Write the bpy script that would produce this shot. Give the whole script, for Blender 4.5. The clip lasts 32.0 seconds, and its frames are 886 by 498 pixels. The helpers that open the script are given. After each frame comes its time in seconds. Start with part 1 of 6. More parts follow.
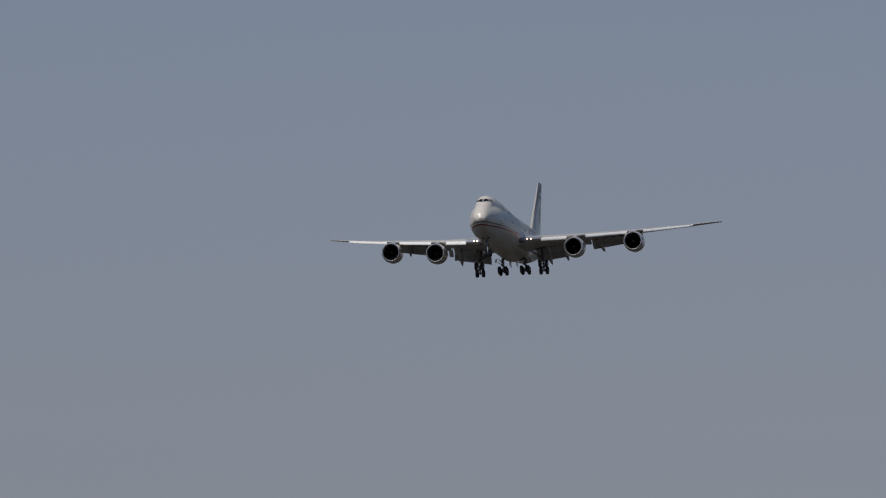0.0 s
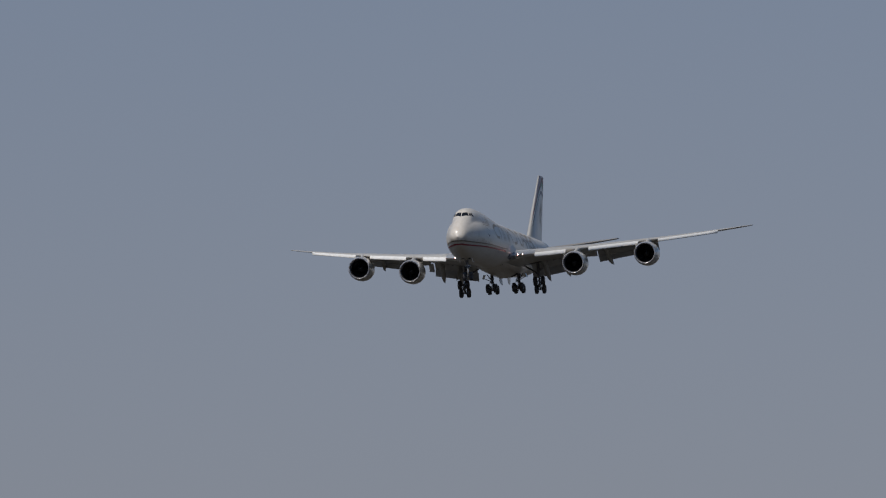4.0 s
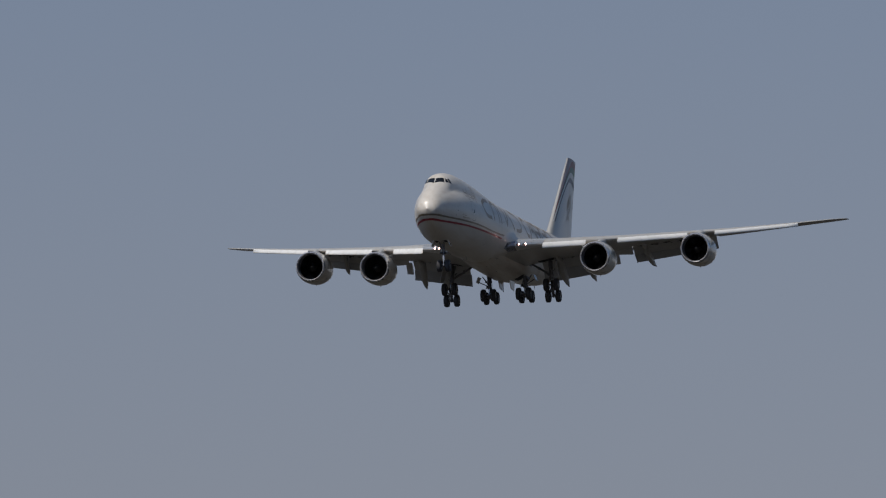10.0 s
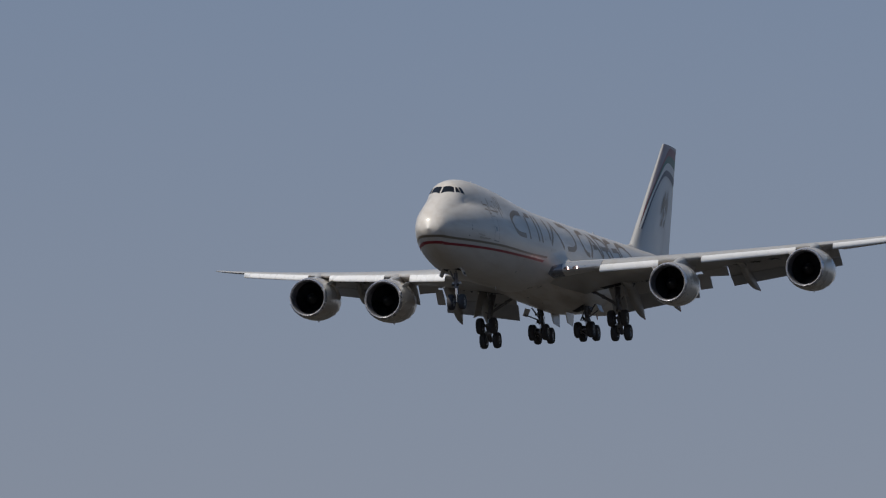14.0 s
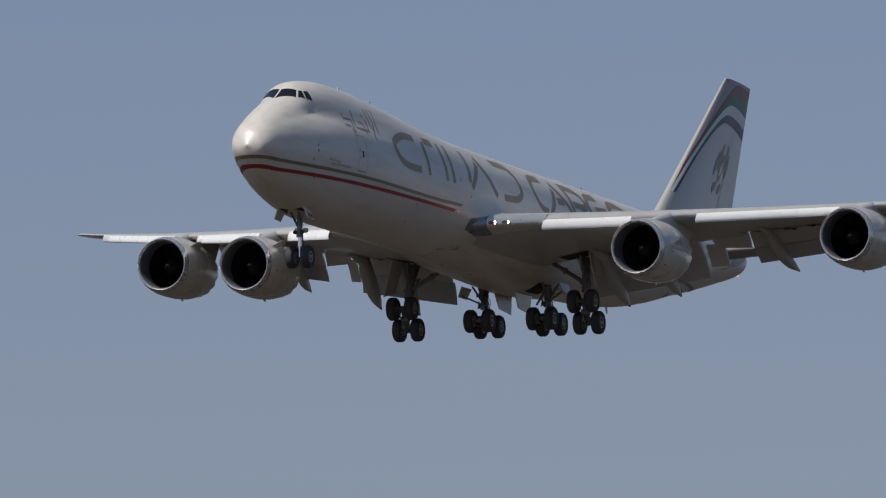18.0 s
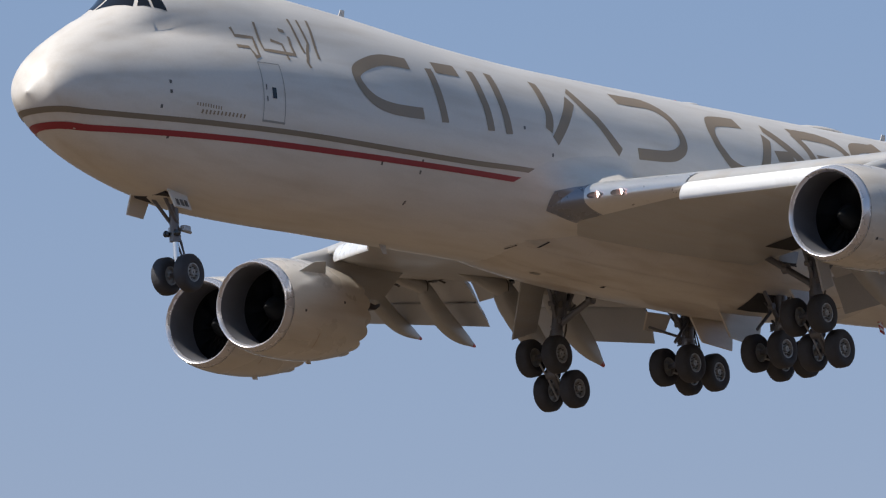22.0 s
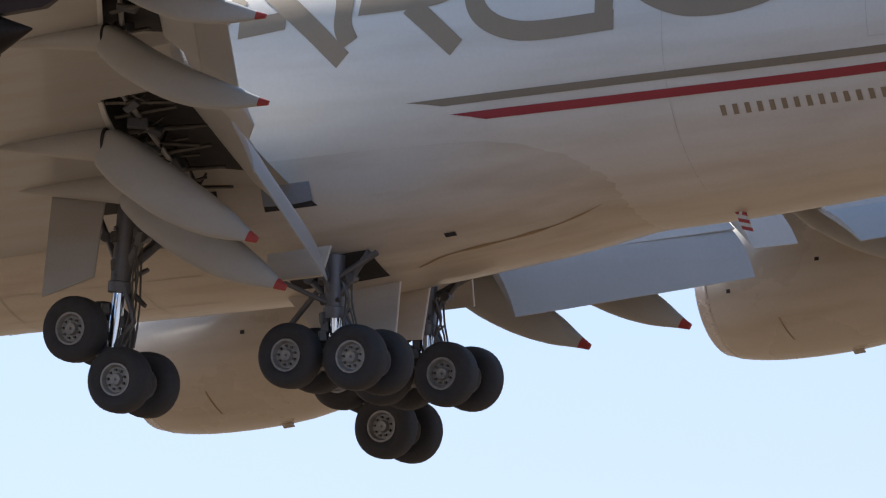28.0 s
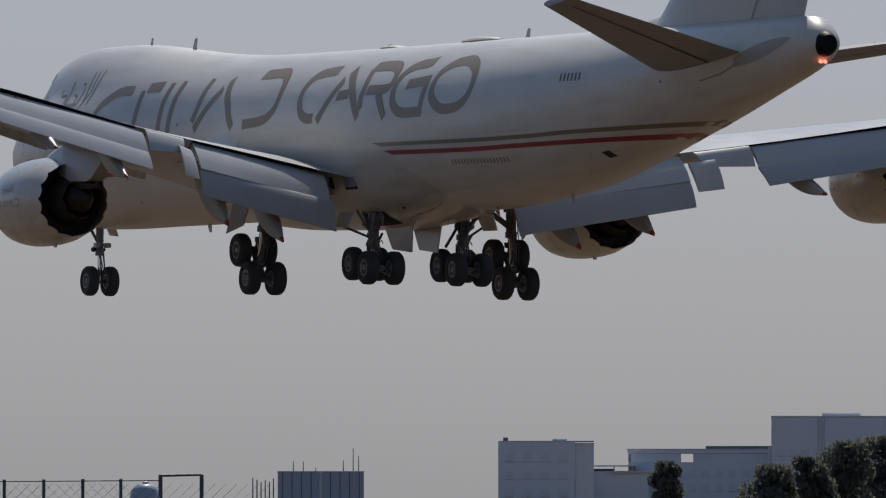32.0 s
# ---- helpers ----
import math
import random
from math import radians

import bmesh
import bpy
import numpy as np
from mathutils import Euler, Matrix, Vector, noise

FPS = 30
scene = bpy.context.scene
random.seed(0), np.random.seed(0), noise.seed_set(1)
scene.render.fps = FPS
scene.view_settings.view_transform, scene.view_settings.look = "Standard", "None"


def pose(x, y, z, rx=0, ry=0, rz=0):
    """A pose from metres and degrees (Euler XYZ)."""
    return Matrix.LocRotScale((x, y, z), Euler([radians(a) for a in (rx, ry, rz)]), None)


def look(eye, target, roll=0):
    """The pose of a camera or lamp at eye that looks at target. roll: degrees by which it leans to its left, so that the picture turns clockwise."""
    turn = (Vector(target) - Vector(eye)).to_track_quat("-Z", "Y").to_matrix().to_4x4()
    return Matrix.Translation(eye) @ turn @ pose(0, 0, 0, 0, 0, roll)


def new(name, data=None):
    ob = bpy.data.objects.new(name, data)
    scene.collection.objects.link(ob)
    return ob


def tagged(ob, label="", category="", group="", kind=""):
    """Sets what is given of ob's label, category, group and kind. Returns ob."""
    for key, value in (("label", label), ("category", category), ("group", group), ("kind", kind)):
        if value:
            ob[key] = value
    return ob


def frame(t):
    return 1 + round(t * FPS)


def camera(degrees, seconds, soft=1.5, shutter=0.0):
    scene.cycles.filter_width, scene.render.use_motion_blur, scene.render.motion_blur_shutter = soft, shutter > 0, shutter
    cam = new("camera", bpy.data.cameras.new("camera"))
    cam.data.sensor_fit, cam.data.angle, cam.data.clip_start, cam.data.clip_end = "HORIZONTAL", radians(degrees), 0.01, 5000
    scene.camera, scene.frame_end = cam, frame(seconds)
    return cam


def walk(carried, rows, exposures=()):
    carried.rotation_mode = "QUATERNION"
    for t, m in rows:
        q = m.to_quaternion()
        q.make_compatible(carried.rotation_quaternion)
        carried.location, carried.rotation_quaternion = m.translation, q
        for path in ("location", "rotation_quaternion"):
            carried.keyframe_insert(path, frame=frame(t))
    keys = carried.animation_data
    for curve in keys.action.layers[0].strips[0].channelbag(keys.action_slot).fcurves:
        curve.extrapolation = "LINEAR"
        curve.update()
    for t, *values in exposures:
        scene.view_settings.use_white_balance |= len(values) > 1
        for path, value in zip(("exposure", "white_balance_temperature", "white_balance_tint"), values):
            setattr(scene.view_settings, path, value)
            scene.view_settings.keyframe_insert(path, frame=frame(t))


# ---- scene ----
# Camera on the ground: seconds, pan and tilt in degrees.
PATH = [
    (0, -80.8465, 4.4882),
    (0.5, -80.7186, 4.4709),
    (1, -80.5404, 4.4690),
    (1.5, -80.3742, 4.5044),
    (2, -80.2237, 4.5828),
    (2.5, -80.1016, 4.6570),
    (4.5, -79.5010, 4.8210),
    (5, -79.3216, 4.8576),
    (5.5, -79.1365, 4.9067),
    (6, -78.9726, 4.9260),
    (6.5, -78.7862, 4.9351),
    (7, -78.5587, 4.9640),
    (7.5, -78.2932, 5.0355),
    (8, -78.0488, 5.0832),
    (8.5, -77.7852, 5.0969),
    (9, -77.5116, 5.1602),
    (9.5, -77.2261, 5.1883),
    (10, -76.9806, 5.2098),
    (10.5, -76.7483, 5.2409),
    (11, -76.4240, 5.3043),
    (11.5, -76.0513, 5.4095),
    (12, -75.5541, 5.5070),
    (12.5, -75.1590, 5.5637),
    (13, -74.5656, 5.6443),
    (13.5, -74.0991, 5.7705),
    (14, -73.5774, 5.8579),
    (14.5, -73.0981, 5.9075),
    (16.5, -70.7040, 6.2454),
    (17, -69.7935, 6.3462),
    (17.5, -69.0271, 6.4387),
    (18, -68.0948, 6.5711),
    (18.5, -66.7885, 6.7028),
    (19, -65.3765, 6.8522),
    (19.5, -63.9388, 7.0258),
    (20, -62.7382, 7.2191),
    (20.5, -61.1524, 7.4469),
    (21, -59.1940, 7.7174),
    (21.5, -56.6337, 8.0257),
    (22, -53.8345, 8.3104),
    (22.5, -50.8049, 8.5668),
    (23, -47.2879, 8.8934),
    (23.5, -42.6694, 9.2066),
    (24, -37.8428, 9.5064),
    (24.5, -32.8214, 9.8149),
    (25, -26.3552, 10.1462),
    (25.5, -18.4742, 10.4137),
    (27.5, 19.9791, 8.4851),
    (28, 28.4553, 7.3602),
    (28.5, 36.0618, 6.4660),
    (29, 42.0155, 5.5232),
    (29.5, 48.1238, 4.5205),
    (30, 53.1075, 3.5588),
    (30.5, 57.2932, 2.7417),
    (31, 60.4844, 2.1242),
    (31.5, 63.3054, 1.5993),
    (32, 65.6556, 1.2678),
]
# The aircraft: seconds, place, pitch and bank in degrees, heading.
FLIGHT = [
    (0, 2011.850, 313.384, 163.899, 2.205, 2.100, 180.743),
    (0.5, 1968.620, 311.824, 161.599, 1.274, 2.078, 180.697),
    (1, 1926.550, 310.254, 159.299, 0.457, 2.050, 180.466),
    (1.5, 1885.450, 308.654, 156.999, -0.186, 1.916, 180.488),
    (2, 1845.130, 307.054, 154.700, -0.505, 1.272, 180.228),
    (2.5, 1805.450, 305.434, 152.400, -0.882, 1.238, 180.225),
    (4.5, 1650.680, 298.814, 143.199, 0.264, 2.470, 180.546),
    (5, 1612.520, 297.134, 140.899, 0.580, 2.170, 180.588),
    (5.5, 1574.440, 295.434, 138.599, 0.795, 1.528, 180.677),
    (6, 1536.390, 293.724, 136.300, 1.193, 0.588, 180.873),
    (6.5, 1498.340, 292.004, 134.000, 1.352, 0.119, 180.932),
    (7, 1460.260, 290.264, 131.700, 1.178, -0.228, 181.007),
    (7.5, 1422.150, 288.524, 129.400, 1.175, -0.667, 181.167),
    (8, 1383.980, 286.764, 127.101, 1.259, -1.128, 181.181),
    (8.5, 1345.750, 284.994, 124.800, 1.417, -0.813, 181.099),
    (9, 1307.470, 283.214, 122.500, 1.614, 0.098, 180.993),
    (9.5, 1269.150, 281.424, 120.200, 1.890, 1.005, 180.947),
    (10, 1230.780, 279.634, 117.899, 2.012, 1.633, 180.809),
    (10.5, 1192.390, 277.824, 115.599, 1.904, 1.798, 180.781),
    (11, 1153.990, 276.004, 113.299, 1.722, 1.923, 180.830),
    (11.5, 1115.590, 274.174, 110.999, 1.516, 1.827, 180.703),
    (12, 1077.220, 272.334, 108.700, 1.300, 1.355, 180.558),
    (12.5, 1038.880, 270.494, 106.400, 0.959, 1.217, 180.497),
    (13, 1000.590, 268.644, 104.100, 0.488, 1.300, 180.449),
    (13.5, 962.380, 266.774, 101.800, 0.324, 1.325, 180.605),
    (14, 924.250, 264.914, 99.499, 0.378, 1.805, 180.569),
    (14.5, 886.210, 263.034, 97.199, 0.562, 3.149, 180.269),
    (16.5, 735.220, 255.454, 87.999, 2.229, 2.800, 180.135),
    (17, 697.770, 253.544, 85.700, 2.415, 0.960, 180.209),
    (17.5, 660.450, 251.624, 83.400, 2.343, -0.157, 180.211),
    (18, 623.240, 249.704, 81.100, 1.921, -0.091, 180.123),
    (18.5, 586.140, 247.774, 78.800, 1.548, 0.392, 179.884),
    (19, 549.140, 245.834, 76.500, 1.461, 0.552, 179.980),
    (19.5, 512.210, 243.894, 74.200, 1.449, 0.837, 180.110),
    (20, 475.350, 241.954, 71.900, 1.210, 0.962, 180.318),
    (20.5, 438.530, 240.004, 69.600, 0.789, 0.790, 180.483),
    (21, 401.740, 238.054, 67.300, 0.526, 0.860, 180.723),
    (21.5, 364.940, 236.094, 64.999, 0.299, 1.821, 180.684),
    (22, 328.120, 234.144, 62.699, 0.059, 2.771, 180.636),
    (22.5, 291.240, 232.174, 60.399, 0.110, 2.858, 180.740),
    (23, 254.290, 230.224, 58.099, 0.176, 2.560, 180.610),
    (23.5, 217.230, 228.274, 55.799, 0.258, 1.824, 180.604),
    (24, 180.040, 226.314, 53.500, 0.178, 0.915, 180.948),
    (24.5, 142.700, 224.354, 51.200, -0.175, 0.522, 181.075),
    (25, 105.170, 222.394, 48.900, -0.702, 0.415, 180.860),
    (25.5, 67.450, 220.424, 46.600, -0.923, 0.617, 180.824),
    (27.5, -85.750, 212.504, 37.401, -2.170, -0.993, 180.267),
    (28, -124.660, 210.524, 35.101, -1.593, -0.893, 180.095),
    (28.5, -163.790, 208.544, 32.800, -0.955, -0.667, 180.204),
    (29, -203.130, 206.554, 30.500, 0.037, -0.771, 180.194),
    (29.5, -242.650, 204.574, 28.200, 0.632, -0.816, 180.186),
    (30, -282.310, 202.594, 25.900, 0.961, -0.631, 180.174),
    (30.5, -322.050, 200.614, 23.600, 1.236, -0.448, 180.362),
    (31, -361.480, 199.224, 21.410, 1.120, -0.471, 180.280),
    (31.5, -402.350, 194.924, 19.060, 1.244, 0.196, 180.608),
    (32, -441.130, 194.494, 16.710, 1.300, 0.669, 180.221),
]
EYE = (0.0, 0.0, 2.0)
cam = camera(4.2, 32.0, 1.2)
EXPOSURE = [(0, -0.74), (7, -0.72), (13, -0.61), (19, -0.28), (21, 0.01), (23, 0.38), (24, 0.43), (25, 0.84), (27.5, 0.87), (28, 0.79), (29, 0.36), (30, -0.07), (31, -0.44), (32, -0.51)]
walk(cam, [(t, pose(*EYE, 90 + tilt, 0, pan)) for t, pan, tilt in PATH], EXPOSURE)

# ---- sky and sun ----
SUN_TURN, SUN_HIGH = 59.0, 50.5     # degrees to the left of +y, and above the horizon
world = bpy.data.worlds.new("sky")
scene.world = world
world.use_nodes = True
wn = world.node_tree
sky = wn.nodes.new("ShaderNodeTexSky")
sky.sky_type, sky.sun_disc = "NISHITA", False
sky.sun_elevation, sky.sun_rotation = radians(SUN_HIGH), radians(-SUN_TURN)
sky.altitude, sky.air_density, sky.dust_density, sky.ozone_density = 0, 1.0, 1.0, 2.0
background = wn.nodes["Background"]
background.inputs["Strength"].default_value = 0.06


def wmath(op, a, b=None, c=None):
    n = wn.nodes.new("ShaderNodeMath")
    n.operation = op
    for k, v in enumerate((a, b, c)):
        if v is None:
            continue
        if isinstance(v, (int, float)):
            n.inputs[k].default_value = v
        else:
            wn.links.new(v, n.inputs[k])
    return n.outputs[0]


def wmix(fac, a, b):
    n = wn.nodes.new("ShaderNodeMix")
    n.data_type = "RGBA"
    for sock, v in ((n.inputs[0], fac), (n.inputs[6], a), (n.inputs[7], b)):
        if isinstance(v, (int, float)):
            sock.default_value = v
        else:
            wn.links.new(v, sock)
    return n.outputs[2]


# City haze: the sky's own brightness in a paler, cooler colour.
bw = wn.nodes.new("ShaderNodeRGBToBW")
wn.links.new(sky.outputs[0], bw.inputs[0])
even = wmath("MULTIPLY", wmath("POWER", bw.outputs[0], 0.8), 1.83)   # haze evens out the sky's brightness
way = wn.nodes.new("ShaderNodeTexCoord")
xyz = wn.nodes.new("ShaderNodeSeparateXYZ")
wn.links.new(way.outputs["Generated"], xyz.inputs[0])
turn = wmath("ARCTAN2", wmath("MULTIPLY", xyz.outputs[0], -1.0), xyz.outputs[1])
high = wmath("ARCSINE", xyz.outputs[2])
lift = wn.nodes.new("ShaderNodeMapRange")
lift.inputs["From Min"].default_value, lift.inputs["From Max"].default_value = radians(1.0), radians(12.0)
wn.links.new(high, lift.inputs["Value"])
hue = wn.nodes.new("ShaderNodeCombineXYZ")
for k, (low, top) in enumerate(((1.0, 0.60), (1.0, 1.0), (1.035, 1.72))):
    ratio = wmath("MULTIPLY_ADD", lift.outputs[0], top - low, low)
    wn.links.new(wmath("MULTIPLY", even, ratio), hue.inputs[k])
haze = wmix(0.96, sky.outputs[0], hue.outputs[0])
# A few low cumulus banks.
spot = wn.nodes.new("ShaderNodeCombineXYZ")
wn.links.new(wmath("MULTIPLY", turn, 1.0), spot.inputs[0])
wn.links.new(wmath("MULTIPLY", high, 1.7), spot.inputs[1])
puff = wn.nodes.new("ShaderNodeTexNoise")
puff.inputs["Scale"].default_value, puff.inputs["Detail"].default_value, puff.inputs["Roughness"].default_value = 34.0, 9.0, 0.55
wn.links.new(spot.outputs[0], puff.inputs["Vector"])
across = wmath("ABSOLUTE", wmath("DIVIDE", wmath("SUBTRACT", turn, radians(45.0)), radians(10.0)))
along = wmath("ABSOLUTE", wmath("DIVIDE", wmath("SUBTRACT", high, radians(3.6)), radians(1.9)))
fall = wmath("SUBTRACT", 0.62, wmath("MULTIPLY", wmath("MAXIMUM", across, along), 0.30))
cover = wmath("MULTIPLY", wmath("SUBTRACT", wmath("ADD", puff.outputs["Fac"], fall), 0.895), 6.0)
cover_n = wn.nodes.new("ShaderNodeClamp")
wn.links.new(cover, cover_n.inputs[0])
white = wn.nodes.new("ShaderNodeCombineXYZ")
for k, v in enumerate((1.30, 1.26, 1.275)):
    wn.links.new(wmath("MULTIPLY", even, v), white.inputs[k])
clouded = wmix(wmath("MULTIPLY", cover_n.outputs[0], 0.9), haze, white.outputs[0])
wn.links.new(clouded, background.inputs["Color"])

sun = new("sun", bpy.data.lights.new("sun", "SUN"))
sun.data.energy, sun.data.angle, sun.data.color = 4.5, radians(0.5), (1.0, 0.93, 0.83)
to_sun = Vector((-math.sin(radians(SUN_TURN)) * math.cos(radians(SUN_HIGH)),
                 math.cos(radians(SUN_TURN)) * math.cos(radians(SUN_HIGH)), math.sin(radians(SUN_HIGH))))
sun.matrix_world = look(to_sun * 300, (0, 0, 0))


# ---- materials ----
def mat(name, color, rough=0.5, metal=0.0, vary=0.08, scale=0.6, bump=0.0, fine=14.0, coat=0.0, grime=0.0):
    m = bpy.data.materials.new(name)
    m.use_nodes = True
    nt = m.node_tree
    b = nt.nodes["Principled BSDF"]
    b.inputs["Roughness"].default_value, b.inputs["Metallic"].default_value = rough, metal
    b.inputs["Coat Weight"].default_value, b.inputs["Coat Roughness"].default_value = coat, 0.1
    geo = nt.nodes.new("ShaderNodeTexCoord")
    big, small = nt.nodes.new("ShaderNodeTexNoise"), nt.nodes.new("ShaderNodeTexNoise")
    big.inputs["Scale"].default_value, small.inputs["Scale"].default_value = scale, fine
    big.inputs["Detail"].default_value, small.inputs["Detail"].default_value = 6, 4
    for n in (big, small):
        nt.links.new(geo.outputs["Object"], n.inputs["Vector"])
    both = nt.nodes.new("ShaderNodeMath")
    both.operation = "MULTIPLY_ADD"
    both.inputs[1].default_value = 0.6
    nt.links.new(big.outputs["Fac"], both.inputs[0])
    half = nt.nodes.new("ShaderNodeMath")
    half.operation = "MULTIPLY"
    half.inputs[1].default_value = 0.4
    nt.links.new(small.outputs["Fac"], half.inputs[0])
    nt.links.new(half.outputs[0], both.inputs[2])
    ramp = nt.nodes.new("ShaderNodeValToRGB")
    ramp.color_ramp.elements[0].position, ramp.color_ramp.elements[1].position = 0.3, 0.7
    ramp.color_ramp.elements[0].color = (*[c * (1 - vary) for c in color], 1)
    ramp.color_ramp.elements[1].color = (*[min(1, c * (1 + vary)) for c in color], 1)
    nt.links.new(both.outputs[0], ramp.inputs[0])
    shade = ramp.outputs[0]
    if grime:
        # Brown streaks drawn out along the airflow.
        stretch = nt.nodes.new("ShaderNodeMapping")
        stretch.inputs["Scale"].default_value = (0.22, 1.6, 1.6)
        streak = nt.nodes.new("ShaderNodeTexNoise")
        streak.inputs["Scale"].default_value, streak.inputs["Detail"].default_value = 1.3, 7
        nt.links.new(geo.outputs["Object"], stretch.inputs["Vector"])
        nt.links.new(stretch.outputs[0], streak.inputs["Vector"])
        band = nt.nodes.new("ShaderNodeMapRange")
        band.inputs["From Min"].default_value, band.inputs["From Max"].default_value, band.inputs["To Max"].default_value = 0.45, 0.75, grime
        nt.links.new(streak.outputs["Fac"], band.inputs["Value"])
        soil = nt.nodes.new("ShaderNodeMix")
        soil.data_type = "RGBA"
        soil.inputs[7].default_value = (0.36, 0.27, 0.17, 1)
        nt.links.new(band.outputs[0], soil.inputs[0])
        nt.links.new(shade, soil.inputs[6])
        shade = soil.outputs[2]
    nt.links.new(shade, b.inputs["Base Color"])
    rr = nt.nodes.new("ShaderNodeMapRange")
    rr.inputs["To Min"].default_value, rr.inputs["To Max"].default_value = max(0.02, rough - 0.08), min(1, rough + 0.08)
    nt.links.new(big.outputs["Fac"], rr.inputs["Value"])
    nt.links.new(rr.outputs[0], b.inputs["Roughness"])
    if coat:
        # Sheet-metal skins are never quite even.
        wave = nt.nodes.new("ShaderNodeBump")
        wave.inputs["Strength"].default_value, wave.inputs["Distance"].default_value = 0.22, 0.03
        dents = nt.nodes.new("ShaderNodeTexNoise")
        dents.inputs["Scale"].default_value, dents.inputs["Detail"].default_value = scale, 1.5
        nt.links.new(geo.outputs["Object"], dents.inputs["Vector"])
        nt.links.new(dents.outputs["Fac"], wave.inputs["Height"])
        nt.links.new(wave.outputs[0], b.inputs["Normal"])
    if bump:
        bp = nt.nodes.new("ShaderNodeBump")
        bp.inputs["Strength"].default_value, bp.inputs["Distance"].default_value = bump, 0.02
        nt.links.new(small.outputs["Fac"], bp.inputs["Height"])
        nt.links.new(bp.outputs[0], b.inputs["Normal"])
    return m


def glow(name, color, strength):
    m = bpy.data.materials.new(name)
    m.use_nodes = True
    b = m.node_tree.nodes["Principled BSDF"]
    b.inputs["Base Color"].default_value = (*color, 1)
    b.inputs["Emission Color"].default_value, b.inputs["Emission Strength"].default_value = (*color, 1), strength
    return m


PEARL = mat("pearl_paint", (0.68, 0.635, 0.58), 0.40, 0, 0.055, 0.35, coat=0.22, grime=0.24)
BELLY = mat("soiled_belly_paint", (0.62, 0.56, 0.49), 0.34, 0, 0.06, 0.45, coat=0.45, grime=0.5)
WING_GREY = mat("wing_grey_paint", (0.458, 0.45, 0.44), 0.38, 0, 0.07, 0.5, coat=0.2, grime=0.3)
# The flap grey again, lightened to hold sunlight on fore flaps and aileron.
FLAP_SUNLIT = mat("flap_grey_sunlit", (0.53, 0.53, 0.54), 0.40, 0, 0.07, 0.7)
FLAP_GREY = mat("flap_grey_paint", (0.42, 0.43, 0.45), 0.42, 0, 0.07, 0.7)
SLAT = mat("slat_white_paint", (0.88, 0.87, 0.85), 0.28, 0, 0.04, 0.8, coat=0.5)
LIP = mat("polished_lip", (0.72, 0.70, 0.72), 0.27, 0.7, 0.05, 2.0)
# Root metal darkened and blued: hull shade and reflected sky in the colour.
ROOT_SHADED = mat("root_metal_shaded", (0.27, 0.28, 0.32), 0.28, 0.6, 0.08, 1.5)
EDGE_SKIN = mat("bare_edge_skin", (0.80, 0.78, 0.76), 0.3, 0.7, 0.05, 2.0)
SEAL = mat("seal_sky_blue", (0.26, 0.28, 0.32), 0.35, 0, 0.1, 1.5)
EDGE_GLINT = mat("aluminium_edge_glint", (0.80, 0.80, 0.79), 0.5, 0.6, 0.05, 2.0)
LINK = mat("dark_link_steel", (0.13, 0.12, 0.115), 0.5, 0.5, 0.25, 3.0)
STEEL = mat("gear_steel", (0.42, 0.42, 0.43), 0.4, 0.6, 0.15, 3.0)
# Rubber and the gap dark below are lifted off black for distance haze.
RUBBER = mat("rubber", (0.044, 0.043, 0.048), 0.75, 0, 0.2, 3.0, 0.3)
RIM = mat("rim_paint", (0.34, 0.335, 0.33), 0.45, 0.3, 0.2, 6.0)
FAINT = mat("faint_joint_and_shading", (0.52, 0.48, 0.425), 0.6, 0, 0.15, 3.0)
DARK = mat("dark_gap_and_shade", (0.055, 0.053, 0.057), 0.7, 0, 0.25, 2.0, 0.2)
HOT = mat("exhaust_metal", (0.045, 0.038, 0.035), 0.55, 0.5, 0.25, 2.0)
SCORCHED = mat("scorched_metal", (0.042, 0.029, 0.032), 0.5, 0.4, 0.2, 2.0)
GLASS = mat("cockpit_glass", (0.012, 0.013, 0.016), 0.08, 0, 0.1, 2.0)
GOLD = mat("gold_brown_paint", (0.235, 0.185, 0.13), 0.38, 0, 0.05, 0.8)
RED = mat("red_paint", (0.33, 0.035, 0.045), 0.38, 0, 0.06, 0.8)
LETTER = mat("letter_paint", (0.29, 0.215, 0.14), 0.4, 0, 0.06, 1.0)
SEAM_DARK = mat("dark_marking", (0.12, 0.11, 0.10), 0.5, 0, 0.15, 3.0)
# Distance haze is in these colours: walls, panes, cladding and leaves are paled.
BUILDING_PALE = mat("hazed_concrete_pale", (0.76, 0.78, 0.82), 0.8, 0, 0.08, 0.05)
TRIM = mat("pale_trim", (0.55, 0.57, 0.60), 0.6, 0, 0.08, 0.3)
TRIM_DARK = mat("dark_trim", (0.10, 0.11, 0.13), 0.6, 0, 0.12, 0.3)
PANE = mat("hazed_window", (0.62, 0.66, 0.72), 0.3, 0, 0.1, 0.2)
GLASS_BLUE = mat("hazed_blue_cladding", (0.36, 0.42, 0.52), 0.4, 0, 0.08, 0.2)
BARK = mat("bark", (0.09, 0.07, 0.055), 0.9, 0, 0.25, 1.0, 0.4)
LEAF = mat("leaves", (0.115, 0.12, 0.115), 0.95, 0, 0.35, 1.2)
leaf_n = LEAF.node_tree
thin = leaf_n.nodes.new("ShaderNodeBsdfTranslucent")
thin.inputs["Color"].default_value = (0.20, 0.21, 0.17, 1)
both_ = leaf_n.nodes.new("ShaderNodeMixShader")
both_.inputs[0].default_value = 0.45
leaf_n.links.new(leaf_n.nodes["Principled BSDF"].outputs[0], both_.inputs[1])
leaf_n.links.new(thin.outputs[0], both_.inputs[2])
